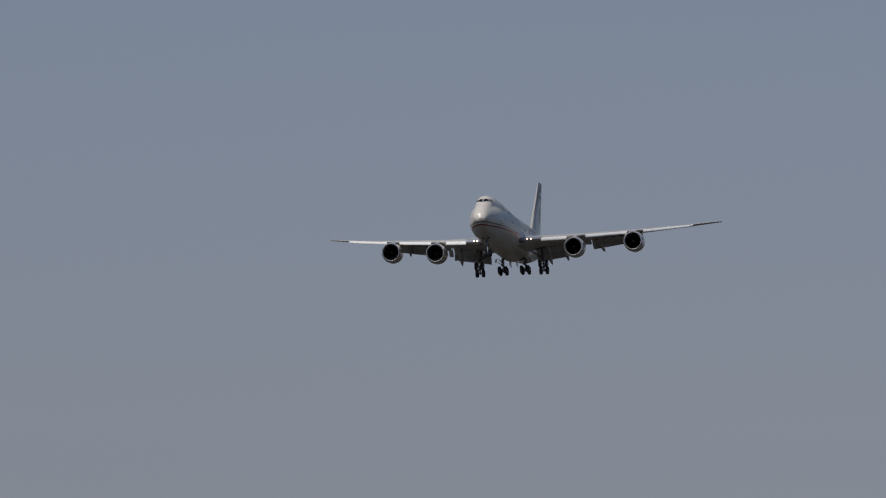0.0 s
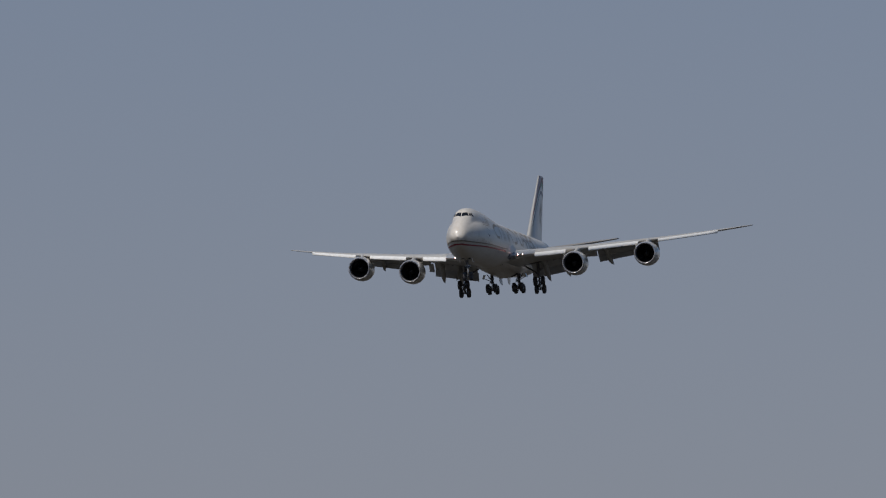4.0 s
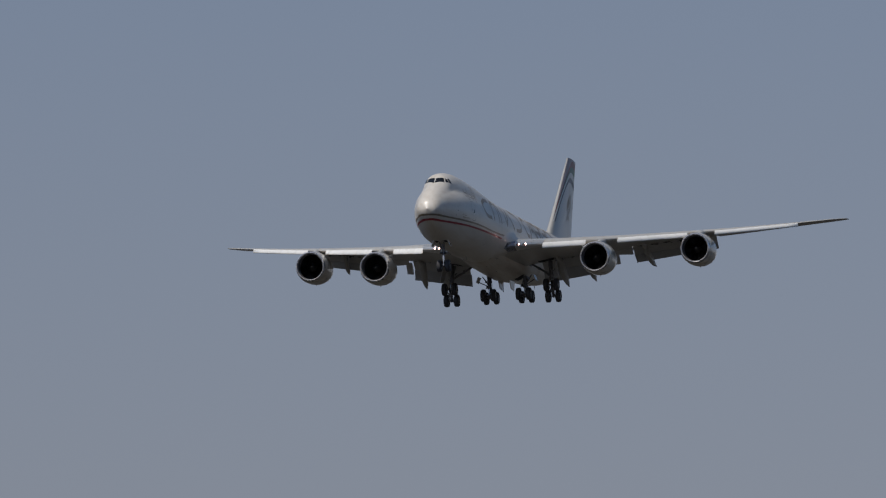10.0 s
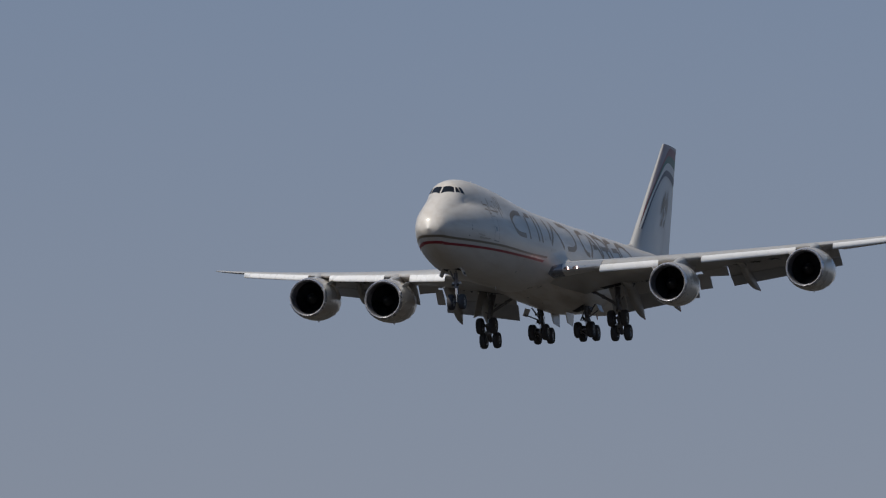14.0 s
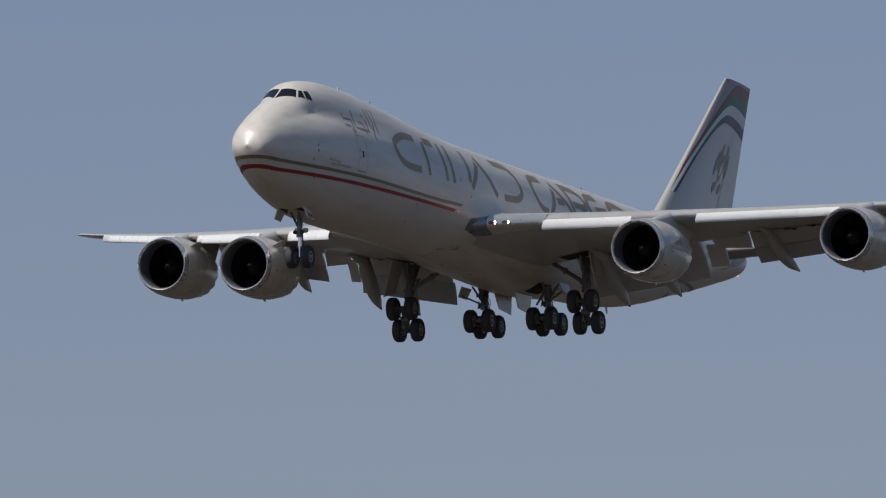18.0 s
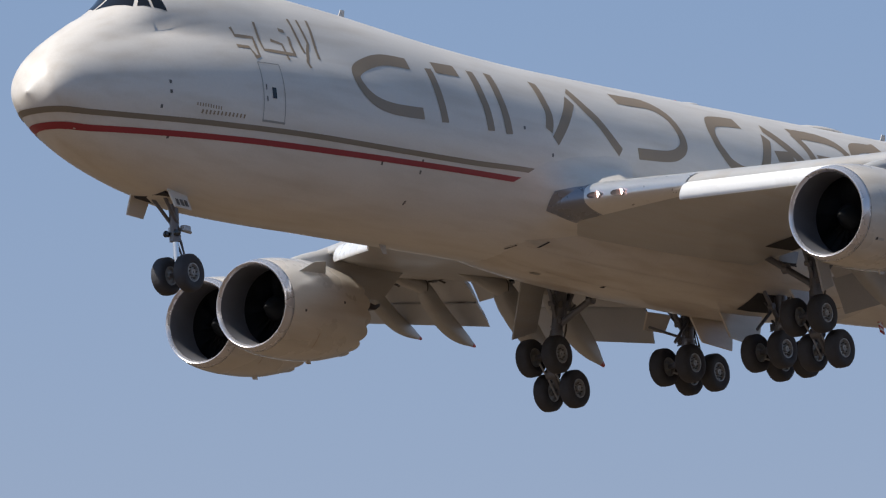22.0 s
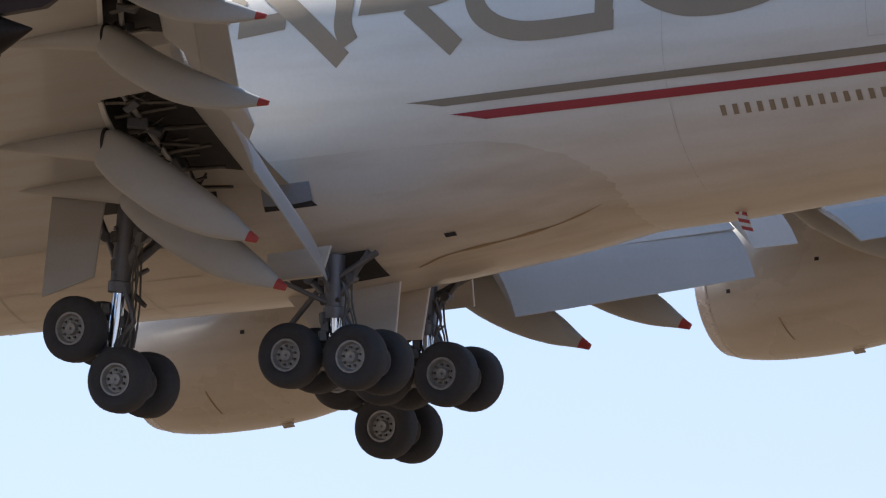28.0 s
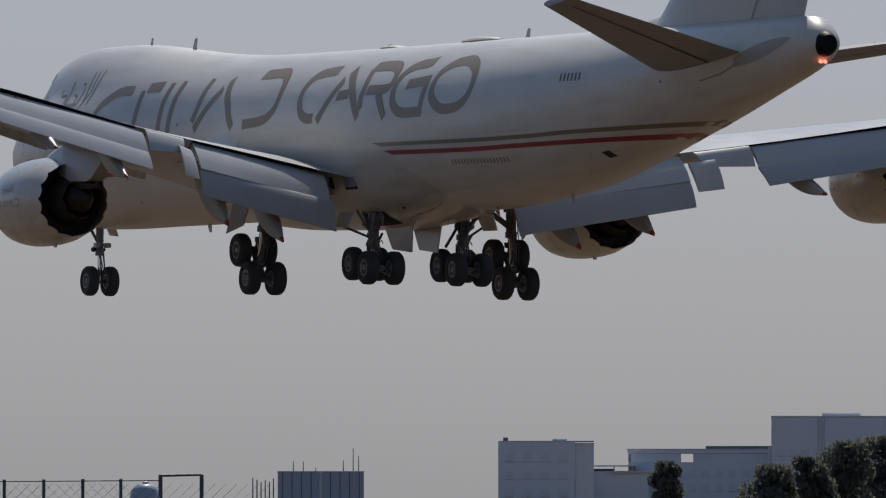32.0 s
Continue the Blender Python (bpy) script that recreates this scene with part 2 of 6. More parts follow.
leaf_n.links.new(both_.outputs[0], leaf_n.nodes["Material Output"].inputs["Surface"])
TAIL_LAMP = glow("tail_lamp", (1.0, 0.25, 0.18), 2.5)
BEACON = mat("beacon_glass", (0.45, 0.05, 0.04), 0.2, 0, 0.05, 3.0)
# Darker than the flap grey, to hold the tailplanes' shaded undersides.
TAIL_GREY = mat("tailplane_grey_shaded", (0.29, 0.275, 0.265), 0.45, 0, 0.08, 0.7, grime=0.25)
TAIL_SHADE = mat("tail_root_shade", (0.42, 0.39, 0.36), 0.5, 0, 0.1, 0.9, grime=0.3)
FIN_GREY = mat("fin_paint", (0.44, 0.43, 0.41), 0.36, 0, 0.05, 0.6, coat=0.3)
FIN_TIP = mat("fin_tip_mauve", (0.34, 0.28, 0.29), 0.4, 0, 0.05, 1.0)
FIN_RED = mat("fin_maroon", (0.20, 0.03, 0.035), 0.4, 0, 0.06, 1.0)
FIN_GREEN = mat("fin_green", (0.02, 0.11, 0.06), 0.4, 0, 0.06, 1.0)
FIN_WHITE = mat("fin_white", (0.62, 0.62, 0.60), 0.38, 0, 0.05, 1.0)
FIN_NAVY = mat("fin_navy", (0.045, 0.04, 0.06), 0.4, 0, 0.1, 1.0)
BARE = mat("bare_strut", (0.17, 0.17, 0.185), 0.42, 0.5, 0.12, 4.0)
FAIRING = mat("fairing_paint", (0.43, 0.43, 0.425), 0.42, 0, 0.06, 1.2, grime=0.2)
NACELLE = mat("nacelle_paint", (0.63, 0.575, 0.505), 0.28, 0, 0.05, 0.6, coat=0.6, grime=0.3)
RED_TIP = mat("red_tip_paint", (0.40, 0.05, 0.045), 0.45, 0, 0.1, 4.0)
# Liner, fan and spinner colours are darkened to hold the intake's shade.
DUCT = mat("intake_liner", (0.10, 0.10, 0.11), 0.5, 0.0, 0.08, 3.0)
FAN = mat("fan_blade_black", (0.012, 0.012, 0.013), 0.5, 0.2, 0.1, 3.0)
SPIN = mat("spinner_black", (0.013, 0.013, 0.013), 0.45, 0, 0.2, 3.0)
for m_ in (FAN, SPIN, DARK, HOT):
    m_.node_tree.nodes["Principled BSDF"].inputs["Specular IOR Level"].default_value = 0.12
SEAM = mat("panel_seam", (0.30, 0.29, 0.27), 0.6, 0, 0.15, 3.0)
CHROME = mat("piston_chrome", (0.75, 0.75, 0.76), 0.12, 1.0, 0.04, 3.0)
GRASS = mat("dry_grass", (0.098, 0.066, 0.038), 0.95, 0, 0.35, 0.02, 0.5, 0.7)
# Beyond the airfield, under the approach, unseen ground is darkened to cut belly bounce.
gn = GRASS.node_tree
g_at, g_xyz, g_noise = gn.nodes.new("ShaderNodeTexCoord"), gn.nodes.new("ShaderNodeSeparateXYZ"), gn.nodes.new("ShaderNodeTexNoise")
g_noise.inputs["Scale"].default_value, g_noise.inputs["Detail"].default_value = 0.008, 5
gn.links.new(g_at.outputs["Object"], g_xyz.inputs[0])
gn.links.new(g_at.outputs["Object"], g_noise.inputs["Vector"])
g_edge = gn.nodes.new("ShaderNodeMath")
g_edge.operation, g_edge.inputs[1].default_value = "MULTIPLY_ADD", 300.0
gn.links.new(g_noise.outputs["Fac"], g_edge.inputs[0])
gn.links.new(g_xyz.outputs[0], g_edge.inputs[2])
g_fac = gn.nodes.new("ShaderNodeMapRange")
g_fac.inputs["From Min"].default_value, g_fac.inputs["From Max"].default_value = 520.0, 800.0
gn.links.new(g_edge.outputs[0], g_fac.inputs["Value"])
g_mix = gn.nodes.new("ShaderNodeMix")
g_mix.data_type = "RGBA"
g_mix.inputs[7].default_value = (0.024, 0.021, 0.016, 1)
g_paint = gn.nodes["Principled BSDF"].inputs["Base Color"]
gn.links.new(g_paint.links[0].from_socket, g_mix.inputs[6])
gn.links.new(g_fac.outputs[0], g_mix.inputs[0])
gn.links.new(g_mix.outputs[2], g_paint)
# Far wall colour, paled and blued to hold the distance haze.
BUILDING = mat("hazed_concrete", (0.70, 0.74, 0.80), 0.8, 0, 0.08, 0.05)
LAMP = glow("landing_light", (1.0, 0.50, 0.44), 26.0)


# ---- small mesh tools ----
def part(name, bm, material, parent, label="", smooth=True, sharp=35):
    me = bpy.data.meshes.new(name)
    bm.normal_update()
    bm.to_mesh(me)
    bm.free()
    return place(name, me, material, parent, label, smooth, sharp)


def place(name, me, material, parent, label="", smooth=True, sharp=35, m=None):
    if not me.materials:
        me.materials.append(material)
        if smooth:
            me.polygons.foreach_set("use_smooth", [True] * len(me.polygons))
            me.set_sharp_from_angle(angle=radians(sharp))
    ob = new(name, me)
    ob.parent = parent
    if m is not None:
        ob.matrix_local = m
    if label:
        ob["label"] = label
    return ob


def P(s, y, z):
    """Aircraft place: metres aft of the nose, to port, above the wheels' standing line."""
    return Vector((30.0 - s, y, z - 5.0))


def loft(bm, rings, closed=True, caps=True):
    vs = [[bm.verts.new(p) for p in ring] for ring in rings]
    n = len(vs[0])
    for a, b in zip(vs, vs[1:]):
        for k in range(n if closed else n - 1):
            j = (k + 1) % n
            bm.faces.new((a[k], a[j], b[j], b[k]))
    if caps:
        bm.faces.new(vs[0][::-1])
        bm.faces.new(vs[-1])
    return bm


def box(bm, m, size):
    """A box with bevelled edges, centred on the pose m."""
    r = bmesh.ops.create_cube(bm, size=1.0, matrix=m @ Matrix.Diagonal((*size, 1)))
    edges = list({e for v in r["verts"] for e in v.link_edges})
    bmesh.ops.bevel(bm, geom=edges, offset=min(0.05, min(size) * 0.12), segments=1, affect="EDGES")


def tube(bm, a, b, r0, r1=None, n=12, caps=True):
    a, b = Vector(a), Vector(b)
    r1 = r0 if r1 is None else r1
    q = (b - a).to_track_quat("Z", "Y")
    rings = [[c + q @ Vector((r * math.cos(i * math.tau / n), r * math.sin(i * math.tau / n), 0)) for i in range(n)]
             for c, r in ((a, r0), (b, r1))]
    loft(bm, rings, True, caps)


def lathe(bm, a, axis, profile, n=40):
    """Rings of (distance along axis, radius) turned round the axis."""
    a, q = Vector(a), Vector(axis).to_track_quat("Z", "Y")
    rings = [[a + q @ Vector((max(r, 1e-3) * math.cos(i * math.tau / n), max(r, 1e-3) * math.sin(i * math.tau / n), d)) for i in range(n)]
             for d, r in profile]
    return loft(bm, rings, True, False)


def curve(xs, ys):
    """A smooth function through the given knots."""
    xs, ys = np.array(xs, float), np.array(ys, float)
    d = np.diff(ys) / np.diff(xs)
    m = np.concatenate([[d[0]], np.where(d[1:] * d[:-1] > 0, 2 * d[1:] * d[:-1] / np.where(d[1:] + d[:-1] == 0, 1, d[1:] + d[:-1]), 0), [d[-1]]])

    def f(x):
        x = min(max(x, xs[0]), xs[-1])
        i = min(int(np.searchsorted(xs, x, "right")) - 1, len(xs) - 2)
        h = xs[i + 1] - xs[i]
        u = (x - xs[i]) / h
        return float((2 * u**3 - 3 * u**2 + 1) * ys[i] + (u**3 - 2 * u**2 + u) * h * m[i] + (3 * u**2 - 2 * u**3) * ys[i + 1] + (u**3 - u**2) * h * m[i + 1])
    return f


def plate(bm, corners, thick=0.05, inset=0.0):
    """A flat panel of some thickness through the given corners."""
    cs = [Vector(c) for c in corners]
    n = (cs[1] - cs[0]).cross(cs[2] - cs[0]).normalized() * thick * 0.5
    mid = sum(cs, Vector()) / len(cs)
    rings = [[mid.lerp(c, 0.985) - n for c in cs], [c - n * 0.6 for c in cs], [c + n * 0.6 for c in cs], [mid.lerp(c, 0.985) + n for c in cs]]
    loft(bm, rings)
    bmesh.ops.recalc_face_normals(bm, faces=bm.faces)


# ---- ground ----
bm = bmesh.new()
bmesh.ops.create_grid(bm, x_segments=40, y_segments=40, size=4900)
ground = tagged(part("ground", bm, GRASS, None, "", False), "flat field of dry yellow-brown grass, darkened far out to dim its bounce", "ground", "", "structure")

# ---- the aircraft ----
plane = tagged(new("cargo_aircraft"), "large four-engined pearl-white cargo jet with gear and flaps down", "airplane")
plane.empty_display_size = 2.0

# Fuselage: lower lobe (bottom, top, half width) and upper lobe (top, radius) along the length.
f_bot = curve([-0.67, -0.35, 0.18, 1.02, 2.08, 3.56, 5.67, 8.31, 11.5, 15, 46, 50, 54, 58, 62, 66, 70, 72, 73.4, 74.2, 74.6, 74.8, 74.9], [4.95, 4.42, 3.92, 3.45, 3.05, 2.67, 2.28, 1.96, 1.92, 1.94, 1.97, 2.12, 2.5, 3.15, 4.0, 4.8, 5.68, 6.12, 6.46, 6.75, 7.0, 7.25, 7.45])
f_top = curve([-0.67, -0.35, 0.18, 1.02, 2.08, 3.56, 5.67, 8.31, 11.5, 15, 22, 50, 60, 68, 73.6, 74.3, 74.65, 74.82, 74.9], [4.95, 5.8, 6.4, 6.9, 7.34, 7.72, 8.09, 8.39, 8.5, 8.57, 8.58, 8.54, 8.54, 8.58, 8.5, 8.18, 7.87, 7.62, 7.46])
f_wid = curve([-0.67, -0.35, 0.18, 1.02, 2.08, 3.56, 5.67, 8.31, 11.5, 15, 46, 50, 54, 58, 62, 66, 70, 73.6, 74.2, 74.6, 74.8, 74.9], [0.0, 0.83, 1.2, 1.48, 1.8, 2.2, 2.66, 3.01, 3.2, 3.25, 3.25, 3.2, 3.02, 2.76, 2.4, 1.95, 1.44, 0.95, 0.80, 0.58, 0.32, 0.03])
u_top = curve([-0.67, -0.03, 0.81, 1.87, 2.92, 3.77, 4.61, 5.46, 6.72, 8.31, 10.94, 14, 17, 20, 23, 26, 76], [5.0, 5.86, 6.67, 7.31, 7.89, 8.47, 9.05, 9.26, 9.44, 9.54, 9.53, 9.39, 9.13, 8.81, 8.5, 8.25, 7.0])
u_rad = curve([-0.67, -0.03, 0.81, 1.87, 2.92, 3.77, 4.61, 5.46, 6.72, 8.31, 10.94, 18, 26, 76], [0.02, 0.4, 0.62, 0.85, 1.05, 1.22, 1.38, 1.55, 1.78, 1.98, 2.12, 2.6, 2.6, 0.3])
NOSE = -0.67
RISE = 0.021


def F(s, y, z):
    """A place on the hull, whose line climbs slightly towards the tail."""
    return P(s, y, z + RISE * (s - 20))


def hull(s, a):
    """The hull's outline at station s in the direction a (0: to port, 90 degrees: up), as y and z."""
    zb, zt, w = f_bot(s), f_top(s), max(f_wid(s), 1e-3)
    zc, h = 0.5 * (zb + zt), max(0.5 * (zt - zb), 1e-3)
    dy, dz = math.cos(a), math.sin(a)
    low = 1.0 / math.sqrt((dy / w) ** 2 + (dz / h) ** 2)
    r, ut = u_rad(s), u_top(s)
    cz = ut - r - zc
    disc = r * r - (dy * cz) ** 2
    up = dz * cz + math.sqrt(disc) if disc > 0 and s < 50 else 0.0
    k = 0.75
    e = max(k - abs(low - up), 0.0) / k
    rad = max(low, up) + (e * e * k * 0.25 if up > 0 else 0) * max(0.0, min(1, (s - NOSE) / 3))
    return rad * dy, zc + rad * dz


def side(s, z, lift=0.008):
    """The hull's point to port at station s and height z."""
    lo, hi = -math.pi / 2, math.pi / 2
    for _ in range(34):
        mid = 0.5 * (lo + hi)
        if hull(s, mid)[1] < z:
            lo = mid
        else:
            hi = mid
    y, zz = hull(s, lo)
    return F(s, y + lift * math.cos(lo), zz + lift * math.sin(lo))


stations = [NOSE + d for d in (0.004, 0.015, 0.03, 0.05, 0.08, 0.12, 0.16, 0.22, 0.28, 0.36, 0.45, 0.57, 0.7, 0.85, 1.0, 1.33, 1.6)] + [1.0 + 0.33 * i for i in range(1, 64)] + [22 + 1.0 * i for i in range(1, 28)] + [49 + 0.75 * i for i in range(1, 34)] + [73.95, 74.15, 74.3, 74.45, 74.55, 74.65, 74.73, 74.8, 74.85, 74.89]
bm = bmesh.new()
loft(bm, [[F(s, *hull(s, i * math.tau / 72)) for i in range(72)] for s in stations])
fuselage = part("fuselage", bm, PEARL, plane, "pearl-white fuselage with a short upper-deck hump")


# Belly fairing between the wings.
fair_w = curve([21, 23, 26, 30, 38, 43, 46, 49], [2.6, 2.95, 3.3, 3.48, 3.48, 3.35, 2.9, 2.2])
fair_b = curve([21, 23, 26, 30, 38, 40, 41.6, 43, 44, 45, 46, 49], [2.6, 2.15, 1.85, 1.7, 1.72, 1.84, 2.0, 2.15, 2.3, 2.47, 2.56, 2.8])


def belly(s, a, lift=0.0):
    """The belly fairing: the hull swollen downwards, running out smoothly at its ends and upper edges."""
    y, z = hull(s, a)
    z += RISE * (s - 20)
    ends = min(1.0, max(0.0, (s - 21) / 5)) * min(1.0, max(0.0, (50 - s) / 6))
    ends = ends * ends * (3 - 2 * ends)
    deep = max(0.0, f_bot(s) + RISE * (s - 20) - fair_b(s)) * min(1.0, max(0.0, (50 - s) / 3))
    out = max(0.0, fair_w(s) - f_wid(s)) * ends
    edge = min(1.0, max(0.0, (radians(-20) - (a if a > -math.pi / 2 else -math.pi - a)) / radians(34)))
    edge = edge * edge * (3 - 2 * edge)
    r = edge * (out * math.cos(a) ** 2 + deep * math.sin(a) ** 2) - 0.03 * (1 - edge) - 0.03 * (1 - ends) + lift
    return P(s, y + r * math.cos(a), z + r * math.sin(a))


bm = bmesh.new()
loft(bm, [[belly(21 + 0.5 * i, radians(-14 - 152 * k / 52)) for k in range(53)] for i in range(59)], False, False)
bmesh.ops.recalc_face_normals(bm, faces=bm.faces)
belly_fairing = part("belly_fairing", bm, BELLY, plane, "cream belly fairing with brown streaks")


def belly_strip(name, s0, a0, s1, a1, w, material, lab=""):
    """A narrow strip or a panel on the belly between two places, w wide."""
    bm = bmesh.new()
    rows = []
    n = max(2, int(abs(s1 - s0) / 0.5), int(abs(a1 - a0) / 6))
    for i in range(n + 1):
        u = i / n
        st, a = s0 + (s1 - s0) * u, radians(a0 + (a1 - a0) * u)
        if abs(s1 - s0) > abs(a1 - a0) * 0.05:
            m = max(1, int(w / 0.3))
            rows.append([belly(st, a + (k / m - 0.5) * w / 3.0, 0.012) for k in range(m + 1)])
        else:
            rows.append([belly(st - w / 2, a, 0.012), belly(st + w / 2, a, 0.012)])
    loft(bm, rows, False, False)
    bmesh.ops.recalc_face_normals(bm, faces=bm.faces)
    part(name, bm, material, belly_fairing, lab)


for a in (-44, -62, -78, -102, -118, -136):
    belly_strip("panel_joint", 24.5, a, 36.0, a, 0.012, FAINT)
for st in (27.6, 31.2, 34.4):
    for a in (-40, -140):
        belly_strip("panel_joint", st, a, st, -88 if a > -90 else -92, 0.014, FAINT)
for st, a, ln, w in ((36.0, -44, 1.1, 0.6),):
    for k in (a, -180 - a):
        h = math.degrees(w / 6.0)
        belly_strip("hatch_edge", st, k - h, st + ln, k - h, 0.016, FAINT)
        belly_strip("hatch_edge", st, k + h, st + ln, k + h, 0.016, FAINT)
        belly_strip("hatch_edge", st, k - h, st, k + h, 0.016, FAINT)
        belly_strip("hatch_edge", st + ln, k - h, st + ln, k + h, 0.016, FAINT)
for st, a, ln, w in ((30.0, -78.7, 0.2, 0.12), (41.5, -60, 0.25, 0.1)):
    belly_strip("vent", st, a, st + ln, a, w, DARK)
    belly_strip("vent", st, -180 - a, st + ln, -180 - a, w, DARK)
# Flush air inlets: a darker triangle paints the shading of a shallow ramp that widens towards a slanted slot.
for st, a, ln in ((23.9, -67.1, 1.15), (25.15, -58.9, 1.35)):
    for mir in (False, True):
        at_ = lambda s_, a_, up: belly(s_, radians(-180 - a_ if mir else a_), up)
        bm = bmesh.new()
        loft(bm, [[at_(st - ln * (1 - u), a + 0.9 - 2.6 * u, 0.010), at_(st - ln * (1 - u) + 0.26 * u, a + 0.9 + 2.6 * u, 0.010)] for u in (0.03, 0.35, 0.7, 0.98)], False, False)
        bmesh.ops.recalc_face_normals(bm, faces=bm.faces)
        ramp_ = part("air_inlet", bm, FAINT, belly_fairing, "flush air inlet, its ramp shading painted on, with a slanted slot")
        bm = bmesh.new()
        loft(bm, [[at_(st + 0.13 * u - 0.06, a + 0.9 + 2.9 * u, 0.016), at_(st + 0.13 * u + 0.06, a + 0.9 + 2.9 * u, 0.016)] for u in (-1, -0.4, 0.2, 0.7, 1)], False, False)
        bmesh.ops.recalc_face_normals(bm, faces=bm.faces)
        part("slot", bm, DARK, ramp_)
# Oily edge of the fairing's tail.
STAIN = mat("oil_stain", (0.36, 0.25, 0.14), 0.5, 0, 0.2, 2.0)
edge_a = curve([40.5, 41.3, 42.8, 43.8, 44.4, 44.9], [-73.5, -69.6, -67.7, -66.0, -63.8, -61.0])
for mir in (False, True):
    bm = bmesh.new()
    rows = []
    for i in range(25):
        u = i / 24
        st = 40.5 + 4.4 * u
        a, w = radians(edge_a(st)), 0.002 + 0.011 * math.sin(math.pi * u) ** 0.7 * (0.6 + 0.4 * math.sin(u * 23))
        if mir:
            a = -math.pi - a
        rows.append([belly(st, a - w, 0.008), belly(st, a + w, 0.008)])
    loft(bm, rows, False, False)
    bmesh.ops.recalc_face_normals(bm, faces=bm.faces)
    part("oil_stain", bm, STAIN, belly_fairing, "brown oily edge")
# Flap seal plates behind the wing roots: bare metal lips, tinted for reflected sky, that stand off the fairing along
# their lower edges.
for mir in (False, True):
    spot_ = lambda s_, a, up: belly(s_, radians(-180 - a if mir else a), up)
    edge_ = lambda i, k: spot_(37.9 + 1.1 * i / 8, -34.0 - 6.0 * k / 6, 0.012 + 0.08 * (k / 6) ** 1.5 * math.sin(math.pi * (0.10 + 0.82 * i / 8)))
    bm = bmesh.new()
    loft(bm, [[edge_(i, k) for k in range(7)] for i in range(9)], False, False)
    bmesh.ops.recalc_face_normals(bm, faces=bm.faces)
    plate_ = part("seal_plate", bm, SEAL, belly_fairing, "flap seal plate, tinted slate blue for reflected sky")
    # A dark strip below puts the lip's shade into colour.
    bm = bmesh.new()
    loft(bm, [[edge_(i, 6), spot_(37.9 + 1.1 * i / 8, -40.5, 0.014), spot_(37.9 + 1.2 * i / 8, -42.0, 0.014)] for i in range(9)], False, False)
    bmesh.ops.recalc_face_normals(bm, faces=bm.faces)
    part("seal_shade", bm, DARK, plate_, "dark strip painting the shade under the plate")
belly_strip("dark_oval", 26.3, -82.6, 26.75, -82.6, 0.12, SEAM)
# ---- paint and fittings on the hull ----
def stroke(bm, pts, width, lift=0.008, flat=False):
    """A painted band along (station, height) points on the port side of the hull."""
    path = [Vector((*p, 0)) for p in pts]
    fine = [path[0]]
    for p, q in zip(path, path[1:]):
        n = max(1, int((q - p).length / 0.3))
        fine += [p.lerp(q, (i + 1) / n) for i in range(n)]
    rows = []
    for i, p in enumerate(fine):
        d = fine[min(i + 1, len(fine) - 1)] - fine[max(i - 1, 0)]
        n = Vector((-d.y, d.x, 0)).normalized() * width * 0.5
        rows.append([side(*(p + n * k).xy, lift) for k in (-1, -0.34, 0.34, 1)])
    loft(bm, rows, False, False)


def painted(name, strokes, material, parent, label="", lift=0.008):
    bm = bmesh.new()
    for pts, w in strokes:
        stroke(bm, pts, w, lift)
    bmesh.ops.recalc_face_normals(bm, faces=bm.faces)
    return part(name, bm, material, parent, label)


def smooth_path(pts, closed=False, n=6):
    """Points along a smooth curve through the given ones."""
    out = []
    m = len(pts)
    for i in range(m if closed else m - 1):
        p = [Vector(pts[(i + k) % m] if closed else pts[min(max(i + k, 0), m - 1)]) for k in (-1, 0, 1, 2)]
        for j in range(n):
            t = j / n
            q = 0.5 * ((2 * p[1]) + (p[2] - p[0]) * t + (2 * p[0] - 5 * p[1] + 4 * p[2] - p[3]) * t * t + (3 * p[1] - p[0] - 3 * p[2] + p[3]) * t**3)
            out.append((q.x, q.y))
    out.append(tuple(pts[0] if closed else pts[-1]))
    return out


# Gold-brown and red cheat lines, round the nose and along both sides.
def cheat(name, z0, w, material, s_from, s_to, sg, skew):
    """A stripe along the hull; one that starts at the nose wraps round it to the centre line."""
    bm = bmesh.new()
    rows = []
    first = s_from
    if s_from < 0.5:
        first = 0.6
        for i in range(16):
            row = []
            for k in (-0.5, 0, 0.5):
                z = z0(0.0) + k * w
                lo, hi = NOSE, 1.0
                for _ in range(30):
                    mid = 0.5 * (lo + hi)
                    lo, hi = (mid, hi) if f_bot(mid) > z else (lo, mid)
                st = hi + 0.0004 + (first - hi) * (i / 16) ** 2
                v = side(st, z0(st) + k * w, 0.016)
                row.append(Vector((v.x, v.y * sg if i else 0.0, v.z)))
            rows.append(row)
    n = int((s_to - first) / 0.35) + 2
    for i in range(n):
        s = first + (s_to - first) * i / (n - 1)
        row = []
        for k in (-0.5, 0, 0.5):
            v = side(s + (skew * k * w if i == n - 1 or (i == 0 and s_from > 1) else 0), z0(s) + k * w, 0.010)
            row.append(Vector((v.x, v.y * sg, v.z)))
        rows.append(row)
    loft(bm, rows, False, False)
    bmesh.ops.recalc_face_normals(bm, faces=bm.faces)
    part(name, bm, material, fuselage)


gold_z = curve([-0.67, 0, 0.94, 3.6, 6.5, 10.3, 14.5, 19, 22.6, 42, 46.2, 50.3, 54.2, 57.8, 61.2, 65, 69], [4.41, 4.39, 4.33, 4.30, 4.30, 4.33, 4.335, 4.36, 4.44, 4.52, 4.50, 4.48, 4.51, 4.60, 4.66, 4.74, 4.84])
